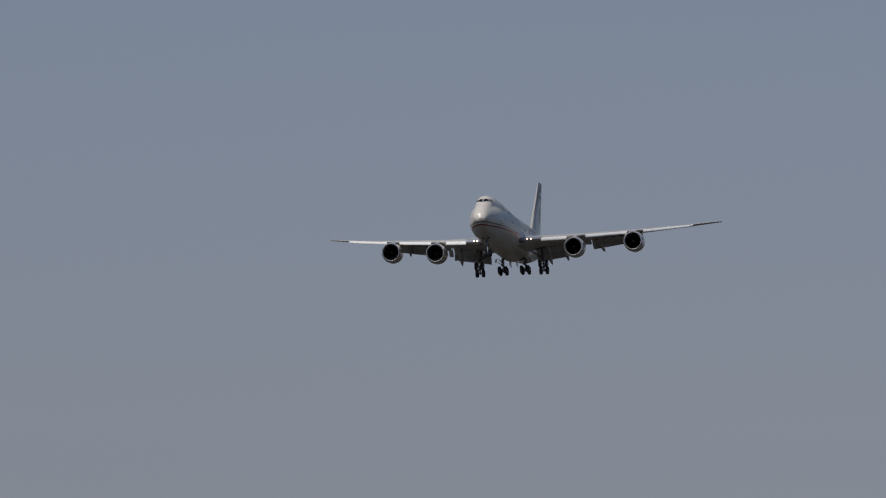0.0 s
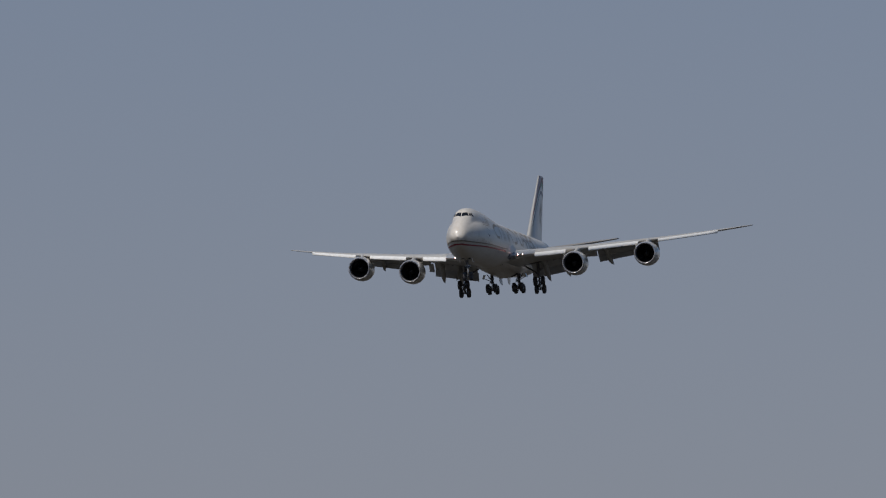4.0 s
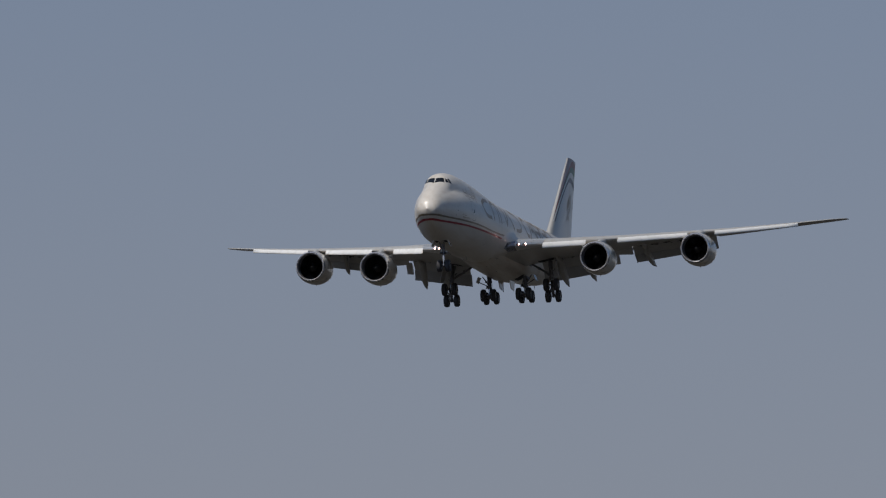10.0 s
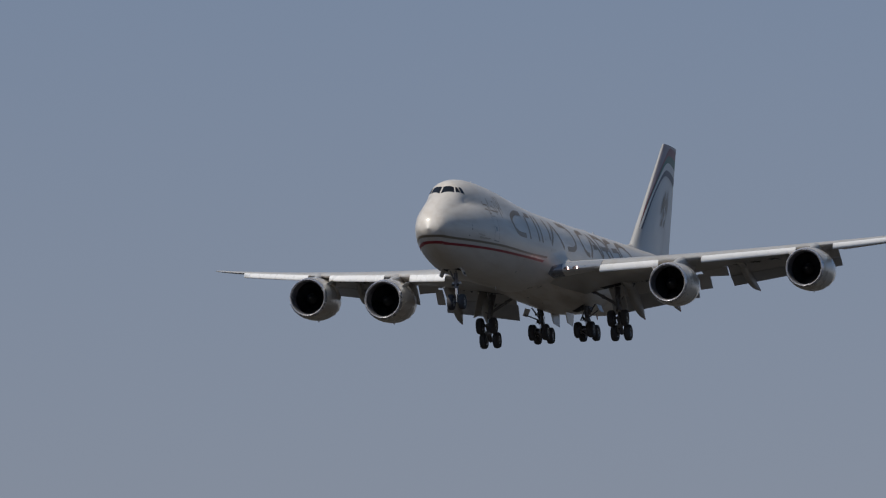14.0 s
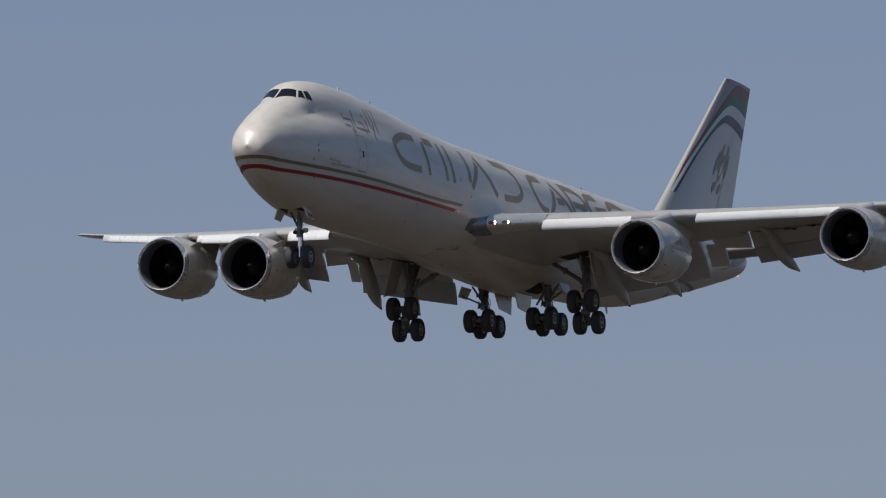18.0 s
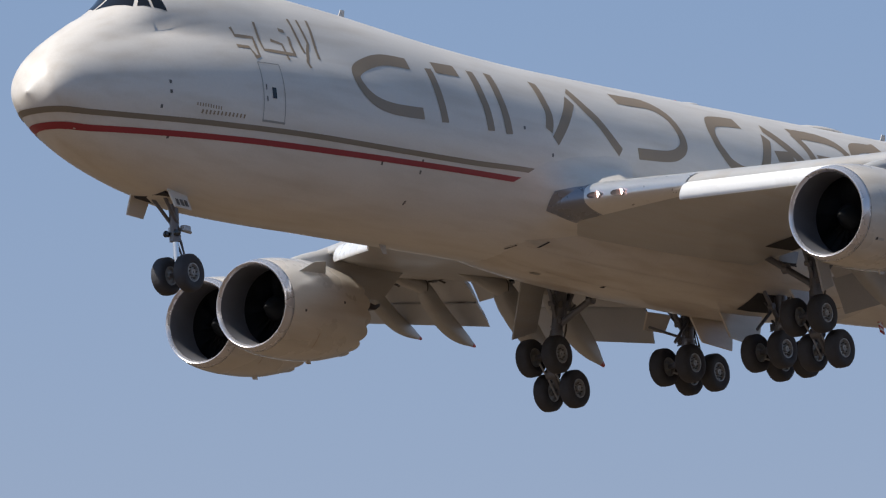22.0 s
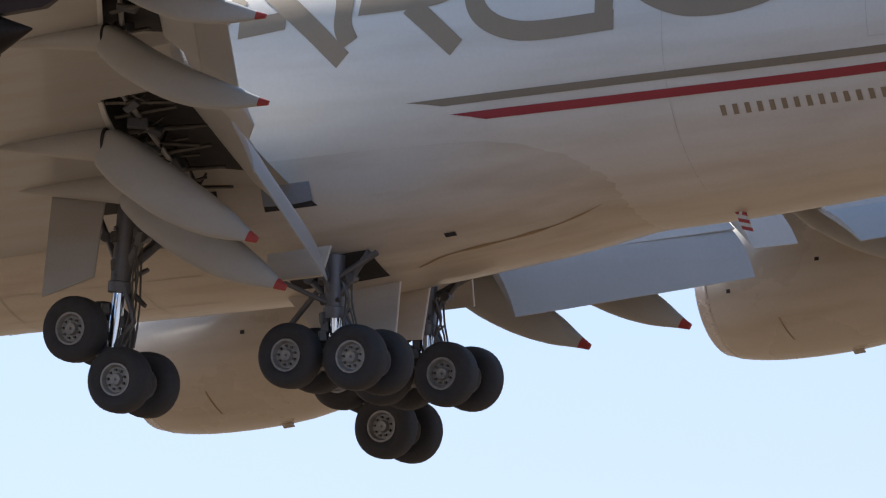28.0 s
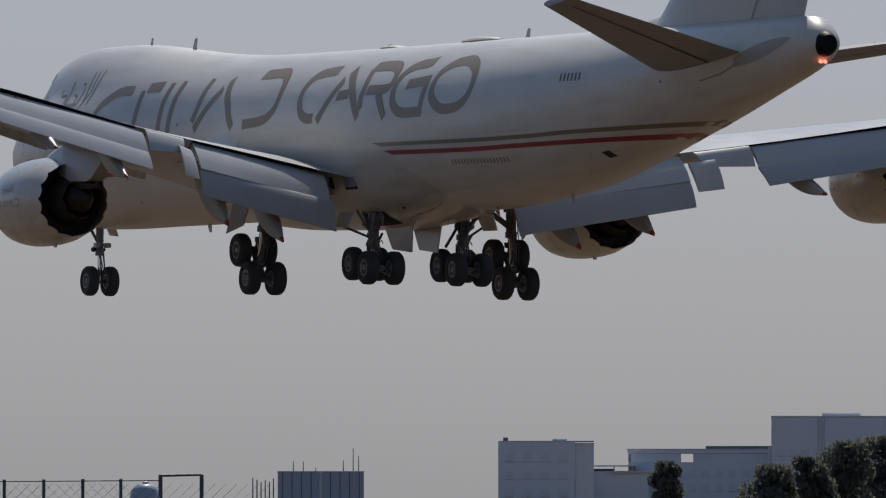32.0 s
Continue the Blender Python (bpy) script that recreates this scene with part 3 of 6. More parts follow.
red_z = curve([-0.67, 0.16, 1.26, 3.83, 6.7, 10.5, 14.7, 19, 21.9, 42.9, 46, 50.2, 54, 57.6, 60.9, 65, 69], [3.97, 3.95, 3.86, 3.87, 3.89, 3.93, 4.0, 4.06, 4.08, 4.19, 4.16, 4.14, 4.19, 4.24, 4.29, 4.36, 4.45])
for sg in (1, -1):
    cheat("gold_stripe", gold_z, 0.17, GOLD, 0.14, 22.7, sg, 2.0)
    cheat("red_stripe", red_z, 0.18, RED, 0.30, 22.0, sg, 2.0)
    cheat("gold_stripe", gold_z, 0.15, GOLD, 41.9, 67.2, sg, -6.0)
    cheat("red_stripe", red_z, 0.17, RED, 42.8, 66.4, sg, -5.0)

# The airline's name, as plain bars and arcs in its colour.
W = 0.40
bars = [[(16.5, 7.41), (15.19, 7.40), (14.15, 7.16), (13.3, 6.75), (13.34, 6.25), (13.9, 5.83), (14.9, 5.66), (16.55, 5.68)],
        [(17.61, 7.38), (17.65, 6.83), (17.68, 6.24), (17.73, 5.51)], [(18.0, 7.47), (19.37, 7.5)],
        [(20.24, 7.61), (20.21, 6.88), (20.29, 6.29), (20.34, 5.52)], [(21.34, 7.65), (21.28, 6.92), (21.32, 6.24), (21.37, 5.52)],
        [(24.04, 7.67), (23.96, 6.99), (23.97, 6.46), (23.74, 5.9)], [(25.72, 7.2), (24.04, 5.57)], [(26.01, 7.61), (26.37, 7.07), (26.91, 6.55), (27.43, 5.97), (27.84, 5.58)],
        [(28.9, 7.67), (29.77, 7.68), (30.99, 7.67), (31.63, 7.33), (31.85, 6.81), (31.85, 6.33), (31.48, 5.98), (30.69, 5.76), (28.9, 5.66)]]
for p in bars:
    painted("emblem_bar", [(smooth_path(p), W)], LETTER, fuselage)
word = {"C": [[(36.31, 7.61), (35.2, 7.56), (34.43, 7.43), (34.07, 7.05), (34.05, 6.63), (34.19, 6.33), (34.57, 5.93), (35.17, 5.73), (35.78, 5.72)]],
        "A": [[(36.2, 5.58), (36.76, 6.17), (37.25, 6.83), (37.53, 7.22)], [(37.76, 7.61), (38.62, 6.94), (39.38, 6.29), (40.08, 5.61)], [(37.62, 6.53), (38.69, 6.61)]],
        "R": [[(39.68, 7.63), (39.96, 6.91), (40.03, 6.32), (40.23, 5.94)], [(39.61, 7.64), (40.86, 7.66), (41.76, 7.60), (42.29, 7.39), (42.47, 6.93), (42.05, 6.70), (40.35, 6.69)], [(41.51, 6.57), (42.07, 6.09), (42.64, 5.56)]],
        "G": [[(45.2, 7.71), (44.8, 7.63), (43.98, 7.59), (43.28, 7.43), (42.94, 7.04), (42.93, 6.6), (43.19, 6.14), (43.76, 5.81), (44.53, 5.69), (46.14, 5.71)], [(43.99, 6.81), (45.98, 6.93)], [(45.84, 6.88), (45.89, 6.29), (45.92, 5.73)]],
        "O": [[(48.65, 7.6), (49.62, 7.3), (50.07, 6.83), (50.08, 6.32), (49.66, 5.93), (48.76, 5.74), (47.71, 5.79), (46.9, 6.14), (46.55, 6.53), (46.54, 7.11), (47.09, 7.48), (47.82, 7.6)]]}
for k, ps in word.items():
    painted("letter", [(smooth_path(p, k == "O") if len(p) > 2 else p, W) for p in ps], LETTER, fuselage, "gold-brown capital letter " + k)
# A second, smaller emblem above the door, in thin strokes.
for p in ([(7.59, 7.71), (7.69, 7.43), (8.52, 7.44), (8.37, 6.77), (8.11, 6.69)], [(7.51, 7.05), (8.08, 7.05), (8.18, 6.75)], [(8.87, 8.03), (8.79, 7.04), (10.35, 7.02)],
          [(9.4, 7.45), (9.92, 7.36), (9.84, 6.78)], [(10.46, 7.69), (10.31, 7.02)], [(10.88, 8.37), (10.93, 7.14)], [(11.36, 8.38), (11.36, 7.53), (10.78, 6.78), (10.84, 6.61)],
          [(11.93, 8.43), (11.55, 6.99)], [(10.06, 7.89), (10.34, 7.85)]):
    painted("emblem_bar", [(p, 0.12)], LETTER, fuselage)
# Unreadable and withheld lettering, as bars: ahead of the door, the web line, the registration.
def letter_bars(name, s0, z0, s1, z1, n, h, lean, material):
    """A line of writing as n small upright bars."""
    for i in range(n):
        x, z = s0 + (s1 - s0) * (i + 0.5) / n, z0 + (z1 - z0) * (i + 0.5) / n
        painted(name, [([(x - lean, z - h / 2), (x + lean, z + h / 2)], 0.42 * (s1 - s0) / n)], material, fuselage)


letter_bars("lettering_bar", 4.98, 4.86, 6.12, 4.80, 10, 0.11, 0.0, LETTER)
letter_bars("lettering_bar", 5.18, 4.63, 7.2, 4.63, 12, 0.13, 0.02, LETTER)
letter_bars("lettering_bar", 48.15, 3.71, 52.88, 3.69, 18, 0.19, 0.0, LETTER)
letter_bars("registration_bar", 57.40, 6.66, 59.18, 6.66, 6, 0.30, -0.03, SEAM_DARK)
# Crew door with its window and handle; hatches and vents.
painted("door_outline", [([(7.98, 4.58), (8.10, 6.52)], 0.032), ([(9.03, 4.58), (9.13, 6.53)], 0.032), ([(8.10, 6.53), (9.13, 6.54)], 0.032)], SEAM, fuselage, "dark outline of the crew door")
painted("door_sill", [([(7.95, 4.57), (9.06, 4.57)], 0.07)], SEAM, fuselage)
painted("door_window", [([(8.56, 5.34), (8.57, 5.70)], 0.20)], GLASS, fuselage, "small dark door window", 0.012)
painted("door_handle", [([(8.20, 5.22), (8.21, 5.79)], 0.06)], SEAM_DARK, fuselage)
for s, z in ((3.95, 5.49), (3.96, 5.17), (3.59, 4.67), (4.12, 3.77), (14.46, 3.86), (16.61, 4.13), (16.64, 3.79), (16.6, 2.86), (22.3, 5.84), (23.83, 5.07), (27.5, 5.1), (65.0, 6.3)):
    painted("vent_port", [([(s, z - 0.06), (s, z + 0.06)], 0.10)], SEAM_DARK, fuselage)
painted("outflow_valve", [([(59.0, 3.73), (59.5, 3.80)], 0.21)], DARK, fuselage, "dark outflow valve opening")
# Skin joints round the hull and the main-deck cargo door's outline.
for s in (47.2, 53.6, 60.4, 66.0):
    painted("skin_joint", [([(s, f_bot(s) + 0.4), (s, f_top(s) - 0.35)], 0.012)], FAINT, fuselage)
painted("cargo_door_outline", [([(51.6, 4.75), (51.6, 7.9)], 0.014), ([(55.1, 4.75), (55.1, 7.75)], 0.014), ([(51.6, 4.75), (55.1, 4.75)], 0.014)], FAINT, fuselage, "faint outline of the main-deck cargo door")


# Flight-deck windows: six dark panes in a pale surround, symmetrical about the nose.
def on_hull(s, y, lift=0.012):
    """The hull's upper surface at station s and offset y."""
    lo, hi = 0.02, math.pi / 2
    for _ in range(34):
        mid = 0.5 * (lo + hi)
        if hull(s, mid)[0] > abs(y):
            lo = mid
        else:
            hi = mid
    yy, z = hull(s, lo)
    return F(s - lift * 0.6, y, z + lift * 0.6)


def pane(corners, sg):
    bm = bmesh.new()
    (a, b_, c, d) = [Vector((*p, 0)) for p in corners]
    rows = []
    for i in range(7):
        u = i / 6
        p, q = a.lerp(b_, u), d.lerp(c, u)
        rows.append([on_hull(*(p.lerp(q, j / 4)).xy) for j in range(5)])
    rows = [[Vector((v.x, v.y * sg, v.z)) for v in r] for r in rows]
    loft(bm, rows, False, False)
    bmesh.ops.recalc_face_normals(bm, faces=bm.faces)
    part("cockpit_window", bm, GLASS, fuselage, "dark cockpit window pane")


for sg in (1, -1):
    pane(((3.06, 0.05), (3.85, 0.95), (4.25, 0.80), (3.96, 0.05)), sg)
    pane(((3.99, 1.03), (4.42, 1.26), (4.48, 1.0), (4.32, 0.88)), sg)
    pane(((4.52, 1.30), (5.03, 1.46), (4.94, 1.16), (4.57, 1.05)), sg)
def blade_aerial(s, h, c, down=False, z=None):
    bm = bmesh.new()
    z = z if z is not None else (f_bot(s) if down else max(f_top(s), u_top(s)))
    k = -1 if down else 1
    a = [F(s, 0, z - 0.05 * k), F(s + c, 0, z - 0.05 * k), F(s + c * 1.15, 0, z + h * k), F(s + c * 0.6, 0, z + h * k)]
    plate(bm, a, 0.025)
    part("blade_aerial", bm, WING_GREY, fuselage)


for s, h, c in ((11.9, 0.28, 0.25), (16.3, 0.42, 0.42), (48.6, 0.36, 0.4)):
    blade_aerial(s, h, c)
for s, h, c in ((18.2, 0.3, 0.4), (53.0, 0.32, 0.35)):
    blade_aerial(s, h, c, True)
for s0, s1, h in ((35.6, 37.2, 0.10), (43.0, 46.4, 0.16)):
    bm = bmesh.new()
    rings = []
    for i in range(9):
        u = i / 8
        r = math.sin(math.pi * min(0.98, max(0.02, u))) ** 0.5
        rings.append([F(s0 + (s1 - s0) * u, 0.55 * r * math.cos(t), 8.56 + h * r * max(-0.3, math.sin(t))) for t in [j * math.tau / 16 for j in range(16)]])
    loft(bm, rings)
    bmesh.ops.recalc_face_normals(bm, faces=bm.faces)
    part("aerial_fairing", bm, PEARL, fuselage)
# Red and white striped mast under the tail of the belly fairing.
bm = bmesh.new()
tube(bm, P(47.40, 0.5, 2.8), P(47.42, 0.5, 2.55), 0.05, 0.05, 10)
mast = part("drain_mast", bm, FIN_WHITE, fuselage, "small red and white striped mast")
for i in range(5):
    bm = bmesh.new()
    plate(bm, [P(47.28 + 0.035 * i, 0.5, 2.66 - 0.08 * i), P(47.52 + 0.03 * i, 0.5, 2.60 - 0.08 * i), P(47.55 + 0.03 * i, 0.5, 2.52 - 0.08 * i), P(47.31 + 0.035 * i, 0.5, 2.58 - 0.08 * i)], 0.06)
    part("band", bm, RED_TIP if i % 2 == 0 else FIN_WHITE, mast, "", False)
# Tail cone: exhaust opening and lights.
# Black colour stands in for the shaded depth of this shallow opening.
bm = bmesh.new()
lathe(bm, F(74.56, 0, 7.43), (-1, 0, 0.05), [(0.0, 0.47), (0.15, 0.45), (0.30, 0.39), (0.40, 0.31), (0.385, 0.26), (0.35, 0.24), (0.35, 0.001)], 28)
bmesh.ops.recalc_face_normals(bm, faces=bm.faces)
part("tail_exhaust", bm, FAN, fuselage, "auxiliary exhaust in the tail cone, blackened for its shaded depth")
for dy in (-0.08, 0.10):
    bm = bmesh.new()
    lathe(bm, F(74.45, dy, 6.80), (-1, 0, -0.4), [(0.0, 0.07), (0.10, 0.06), (0.13, 0.01)], 12)
    part("tail_light", bm, TAIL_LAMP, fuselage, "red tail light")
bm = bmesh.new()
lathe(bm, F(36, 0, 8.58), (0, 0, 1), [(-0.02, 0.14), (0.08, 0.12), (0.15, 0.01)], 12)
part("beacon", bm, BEACON, fuselage, "red beacon lamp")

# ---- wings ----
w_le = curve([0, 3.2, 6.4, 13.2, 21.3, 29.5, 31, 32.5, 33.6, 34.2], [21.2, 24.1, 26.87, 32.9, 40.55, 48.4, 49.9, 51.7, 53.8, 55.4])
w_te = curve([0, 3.2, 8, 12.5, 21, 31, 32.5, 33.6, 34.2], [41.0, 41.2, 41.8, 42.7, 47.3, 53.1, 54.4, 55.5, 56.05])
w_fix = curve([0, 3.2, 10.5, 13.0, 21.4, 40], [38.05, 38.65, 40.75, 41.8, 46.0, 55])


def w_z(y):
    return 3.8 + 0.125 * (y - 4.3) + 0.0014 * max(0, y - 4.3) ** 2 + 0.02 * max(0, y - 31) ** 2


def w_thick(y):
    return 0.118 - 0.04 * min(1, y / 30)


def w_point(y, x, up):
    """The wing's surface at span y and chord share x, upper or lower."""
    t = w_thick(y)
    yt = 5 * t * (0.2969 * math.sqrt(x) - 0.126 * x - 0.3516 * x * x + 0.2843 * x**3 - 0.1036 * x**4)
    camber = 0.06 * x * (1 - x)
    c = w_te(y) - w_le(y)
    inc = max(-0.05, 0.022 - 0.0044 * (y - 3))
    return w_le(y) + x * c, w_z(y) + c * (camber - x * inc + (yt if up else -yt * 0.8))


XS = [0, 0.004, 0.015, 0.04, 0.08, 0.14, 0.22, 0.32, 0.44, 0.56, 0.68, 0.78, 0.89, 1.0]
SPAN = [2.0, 3.2, 4.0, 5, 6, 7, 8, 9, 10, 10.5, 10.56, 11, 12, 12.9, 12.96, 14.5, 16, 18, 20, 21.3, 21.36, 23, 25, 27, 29, 31, 31.8, 32.5, 33.1, 33.5, 33.8]


def wing_end(y):
    """How far back the fixed wing reaches, as a share of the chord: shorter where flaps and the inboard aileron stand behind it."""
    if y < 21.33:
        return (w_fix(y) - w_le(y)) / (w_te(y) - w_le(y))
    return 1.0


def side_of(sg):
    return lambda s, y, z: P(s, sg * y, z)


def slab(bm, Q, le0, te0, le1, te1, thick, n=5, camber=0.0):
    """A flap-like panel with a rounded nose and thin tail between two leading and two trailing corners (s, y, z)."""
    a0, b0, a1, b1 = (Vector(v) for v in (le0, te0, le1, te1))
    rings = []
    for i in range(n):
        u = i / (n - 1)
        a, b = a0.lerp(a1, u), b0.lerp(b1, u)
        d = b - a
        up = Vector((-d.z, 0, d.x)).normalized()
        if up.z < 0:
            up = -up
        c = d.length
        ring = []
        for x, sgn in [(x, 1) for x in (1, 0.75, 0.45, 0.22, 0.08, 0.02)] + [(0, 0)] + [(x, -1) for x in (0.02, 0.08, 0.22, 0.45, 0.75, 1)]:
            yt = thick * 5 * (0.2969 * math.sqrt(x) - 0.126 * x - 0.3516 * x * x + 0.2843 * x**3 - 0.1015 * x**4) * (1.0 if sgn > 0 else 0.55)
            q = a + d * x + up * (sgn * (yt * c + 0.012) + 4 * camber * c * x * (1 - x))
            ring.append(Q(*q))
        rings.append(ring)
    loft(bm, rings)
    bmesh.ops.recalc_face_normals(bm, faces=bm.faces)


w_low = curve([0, 4, 6.9, 8.3, 10.5, 13.0, 21.4, 40], [36.2, 36.7, 37.45, 37.8, 38.7, 40.2, 44.8, 54])


def make_wing(sg):
    Q = side_of(sg)
    bm = bmesh.new()
    rings = []
    for y in SPAN:
        end = wing_end(y)
        c = w_te(y) - w_le(y)
        upper = lambda x: w_point(y, x, True)
        ring = [Q(upper(x * end)[0], y, upper(x * end)[1]) for x in reversed(XS)]
        cove = y < 10.52 or 12.93 < y < 21.33
        low = (w_low(y) - w_le(y)) / c if cove else 0.94 * end
        ring += [Q(w_point(y, x * low, False)[0], y, w_point(y, x * low, False)[1]) for x in XS[1:]]
        if cove:
            # The lower skin stops short, and only the spoilers roof the cove behind it.
            roof = lambda x: max(w_point(y, x, False)[1], upper(x)[1] - 0.11)
            ring += [Q(w_le(y) + (low + 0.002) * c, y, roof(low)), Q(w_le(y) + 0.5 * (low + end) * c, y, roof(0.5 * (low + end)))]
        else:
            ring += [Q(w_point(y, x, False)[0], y, w_point(y, x, False)[1]) for x in (0.96 * end, 0.98 * end)]
        rings.append(ring)
    loft(bm, rings)
    bmesh.ops.recalc_face_normals(bm, faces=bm.faces)
    wing = part("wing", bm, WING_GREY, plane, "light grey swept wing with flaps and slats run out", True, 40)

    # Blunt bare metal leading edge along the root.
    rings = []
    for i in range(25):
        y = 3.0 + 3.44 * i / 24
        f = i / 24
        c, p = w_te(y) - w_le(y), 3.3 - 1.2 * f
        d_up, d_low = 1.15 - 0.35 * f, 0.30 + 1.05 * (1 - f) ** 1.2
        mid = w_z(y) + 0.03
        top, foot = w_point(y, d_up / c, True)[1] + 0.012, w_point(y, d_low / c, False)[1] - 0.012
        ring = []
        for k in range(-12, 13):
            v = k / 12
            d = d_up if v > 0 else d_low
            ring.append(Q(w_le(y) - 0.035 + (d + 0.035) * abs(v) ** p, y, mid + (top - mid) * v if v > 0 else mid + (mid - foot) * v))
        rings.append(ring)
    # Inner rows take the darker copy of the metal for the hull's shadow.
    for rows, m_, lab in ((rings[:7], ROOT_SHADED, "bare metal leading-edge root, darkened for the hull's shade"), (rings[6:], EDGE_SKIN, "bright bare metal leading-edge skin")):
        bm = bmesh.new()
        loft(bm, rows, False, False)
        bmesh.ops.recalc_face_normals(bm, faces=bm.faces)
        part("leading_edge_skin", bm, m_, wing, lab, True, 60)

    # Leading-edge flaps hanging ahead of the wing.
    for y0, y1 in ((6.4, 10.3), (13.2, 19.5), (22.0, 29.6)):
        bm = bmesh.new()
        rings = []
        for i in range(9):
            y = y0 + (y1 - y0) * i / 8
            c = 0.86 - 0.010 * y
            s0, z0 = w_le(y) + 0.16, w_z(y) + 0.20 - 0.004 * y
            ring = []
            for u, o in ((0, 0.0), (0.12, 0.05), (0.35, 0.085), (0.6, 0.09), (0.85, 0.08), (0.97, 0.05), (1.0, 0.0), (0.95, -0.05), (0.75, -0.03), (0.45, -0.01), (0.15, -0.03)):
                ang = radians(62 - 30 * (1 - u))
                ring.append(Q(s0 - 0.58 * c * math.sin(u * 1.5) - o * 0.75, y, z0 - u * c * 0.86 + o * 0.55))
            rings.append(ring)
        loft(bm, rings)
        bmesh.ops.recalc_face_normals(bm, faces=bm.faces)
        part("leading_edge_flap", bm, SLAT, wing, "bright white extended leading-edge flap", True, 50)

    # Slotted trailing-edge flaps: fore panel and steep aft panel.
    for name, c in (("flap", ((38.3, 3.9, 3.80), (39.42, 4.0, 2.74), (40.22, 10.45, 4.90), (41.72, 10.5, 3.88))),
                    ("aft_flap", ((39.35, 3.9, 2.80), (39.97, 3.95, 1.58), (41.58, 10.5, 3.90), (42.1, 10.6, 2.85))),
                    ("flap", ((41.6, 13.1, 5.29), (42.55, 13.1, 4.45), (45.6, 21.25, 6.66), (46.65, 21.25, 5.98))),
                    ("aft_flap", ((42.40, 13.1, 4.49), (43.3, 13.2, 3.76), (46.53, 21.25, 6.01), (47.3, 21.25, 5.38)))):
        bm = bmesh.new()
        slab(bm, Q, *c, 0.17 if name == "flap" else 0.10, camber=0.045 if name == "flap" else 0.04)
        part(name, bm, FLAP_SUNLIT if name == "flap" else FLAP_GREY, wing, "fore flap panel run out, its grey lightened for sun" if name == "flap" else "blue-grey steep aft flap panel", True, 50)
    # The flap's end panel, and the inboard aileron drooped between the flaps.
    for name, c, lab in (("end_panel", ((41.0, 10.7, 4.60), (42.05, 10.7, 3.46), (41.7, 11.5, 4.75), (42.65, 11.55, 3.60)), "end panel of the flap, its grey lightened for sun"),
                         ("aileron", ((40.93, 10.95, 5.01), (41.60, 11.2, 4.47), (41.78, 12.95, 5.33), (42.42, 12.98, 4.52)), "drooped inboard aileron, its grey lightened for sun")):
        bm = bmesh.new()
        slab(bm, Q, *c, 0.12, camber=0.05)
        part(name, bm, FLAP_SUNLIT, wing, lab, True, 50)
    # Coves behind the rear spar, full of linkages, where the flaps have run out; a dark lining paints in their shade.
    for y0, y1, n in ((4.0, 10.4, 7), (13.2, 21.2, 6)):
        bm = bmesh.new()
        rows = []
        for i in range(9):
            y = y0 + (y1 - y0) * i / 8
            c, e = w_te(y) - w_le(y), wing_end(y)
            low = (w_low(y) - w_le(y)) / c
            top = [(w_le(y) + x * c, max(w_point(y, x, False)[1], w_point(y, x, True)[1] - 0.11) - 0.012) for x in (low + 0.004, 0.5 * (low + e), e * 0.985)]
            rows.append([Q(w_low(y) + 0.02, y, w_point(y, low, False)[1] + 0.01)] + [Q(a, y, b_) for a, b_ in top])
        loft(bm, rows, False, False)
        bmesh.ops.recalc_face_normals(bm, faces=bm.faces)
        part("cove_shade_lining", bm, DARK, wing, "dark lining painting the shade of the flap cove")
        bm = bmesh.new()
        ends = []
        for y in (y0 + 0.1, y1 - 0.1):
            ends.append(Q(w_low(y) + 0.45, y, w_point(y, (w_low(y) - w_le(y)) / (w_te(y) - w_le(y)), False)[1] + 0.16))
        tube(bm, *ends, 0.055, 0.055, 8)
        part("torque_tube", bm, STEEL, wing)
        rnd = random.Random(int(y0))
        for i in range(n):
            y = y0 + (y1 - y0) * (i + 0.5) / n
            c, e = w_te(y) - w_le(y), wing_end(y)
            low = (w_low(y) - w_le(y)) / c
            a, b_ = w_point(y, low, False), w_point(y, e, True)
            bm = bmesh.new()
            j = lambda k: rnd.uniform(-k, k)
            room = min(1.0, max(0.2, (13 - y) / 6))
            tube(bm, Q(a[0] + 0.1, y + j(0.3), a[1] + 0.25 * room), Q(b_[0] - 0.5 + j(0.4), y + j(0.5), b_[1] - 0.35 + j(0.15)), 0.04 + 0.03 * rnd.random(), 0.035, 8)
            tube(bm, Q(a[0] + 0.5 + j(0.3), y + j(0.6), a[1] + 0.2 * room), Q(a[0] + 0.9 + j(0.3), y + j(0.9), a[1] + 0.3 * room), 0.03, 0.03, 8)
            tube(bm, Q(a[0] + 0.7 + j(0.3), y + j(0.3), a[1] + 0.05), Q(a[0] + 0.8 + j(0.3), y + j(0.4), a[1] + 0.5 * room), 0.03, 0.025, 6)
            part("flap_link", bm, LINK, wing)
            bm = bmesh.new()
            box(bm, Matrix.Translation(Q(a[0] + rnd.uniform(0.35, 0.8), y + rnd.uniform(-0.2, 0.2), a[1] + rnd.uniform(0.0, 0.2))) @ Matrix.Rotation(rnd.random() * 3, 4, "X") @ Matrix.Rotation(rnd.random() * 3, 4, "Z"), (0.4, 0.16, 0.2))
            part("actuator", bm, TRIM_DARK, wing)
        # Pale metal strip that paints in the sunlit glint on the lower skin's edge.
        bm = bmesh.new()
        rows = []
        for i in range(9):
            y = y0 + (y1 - y0) * i / 8
            c = w_te(y) - w_le(y)
            low = (w_low(y) - w_le(y)) / c
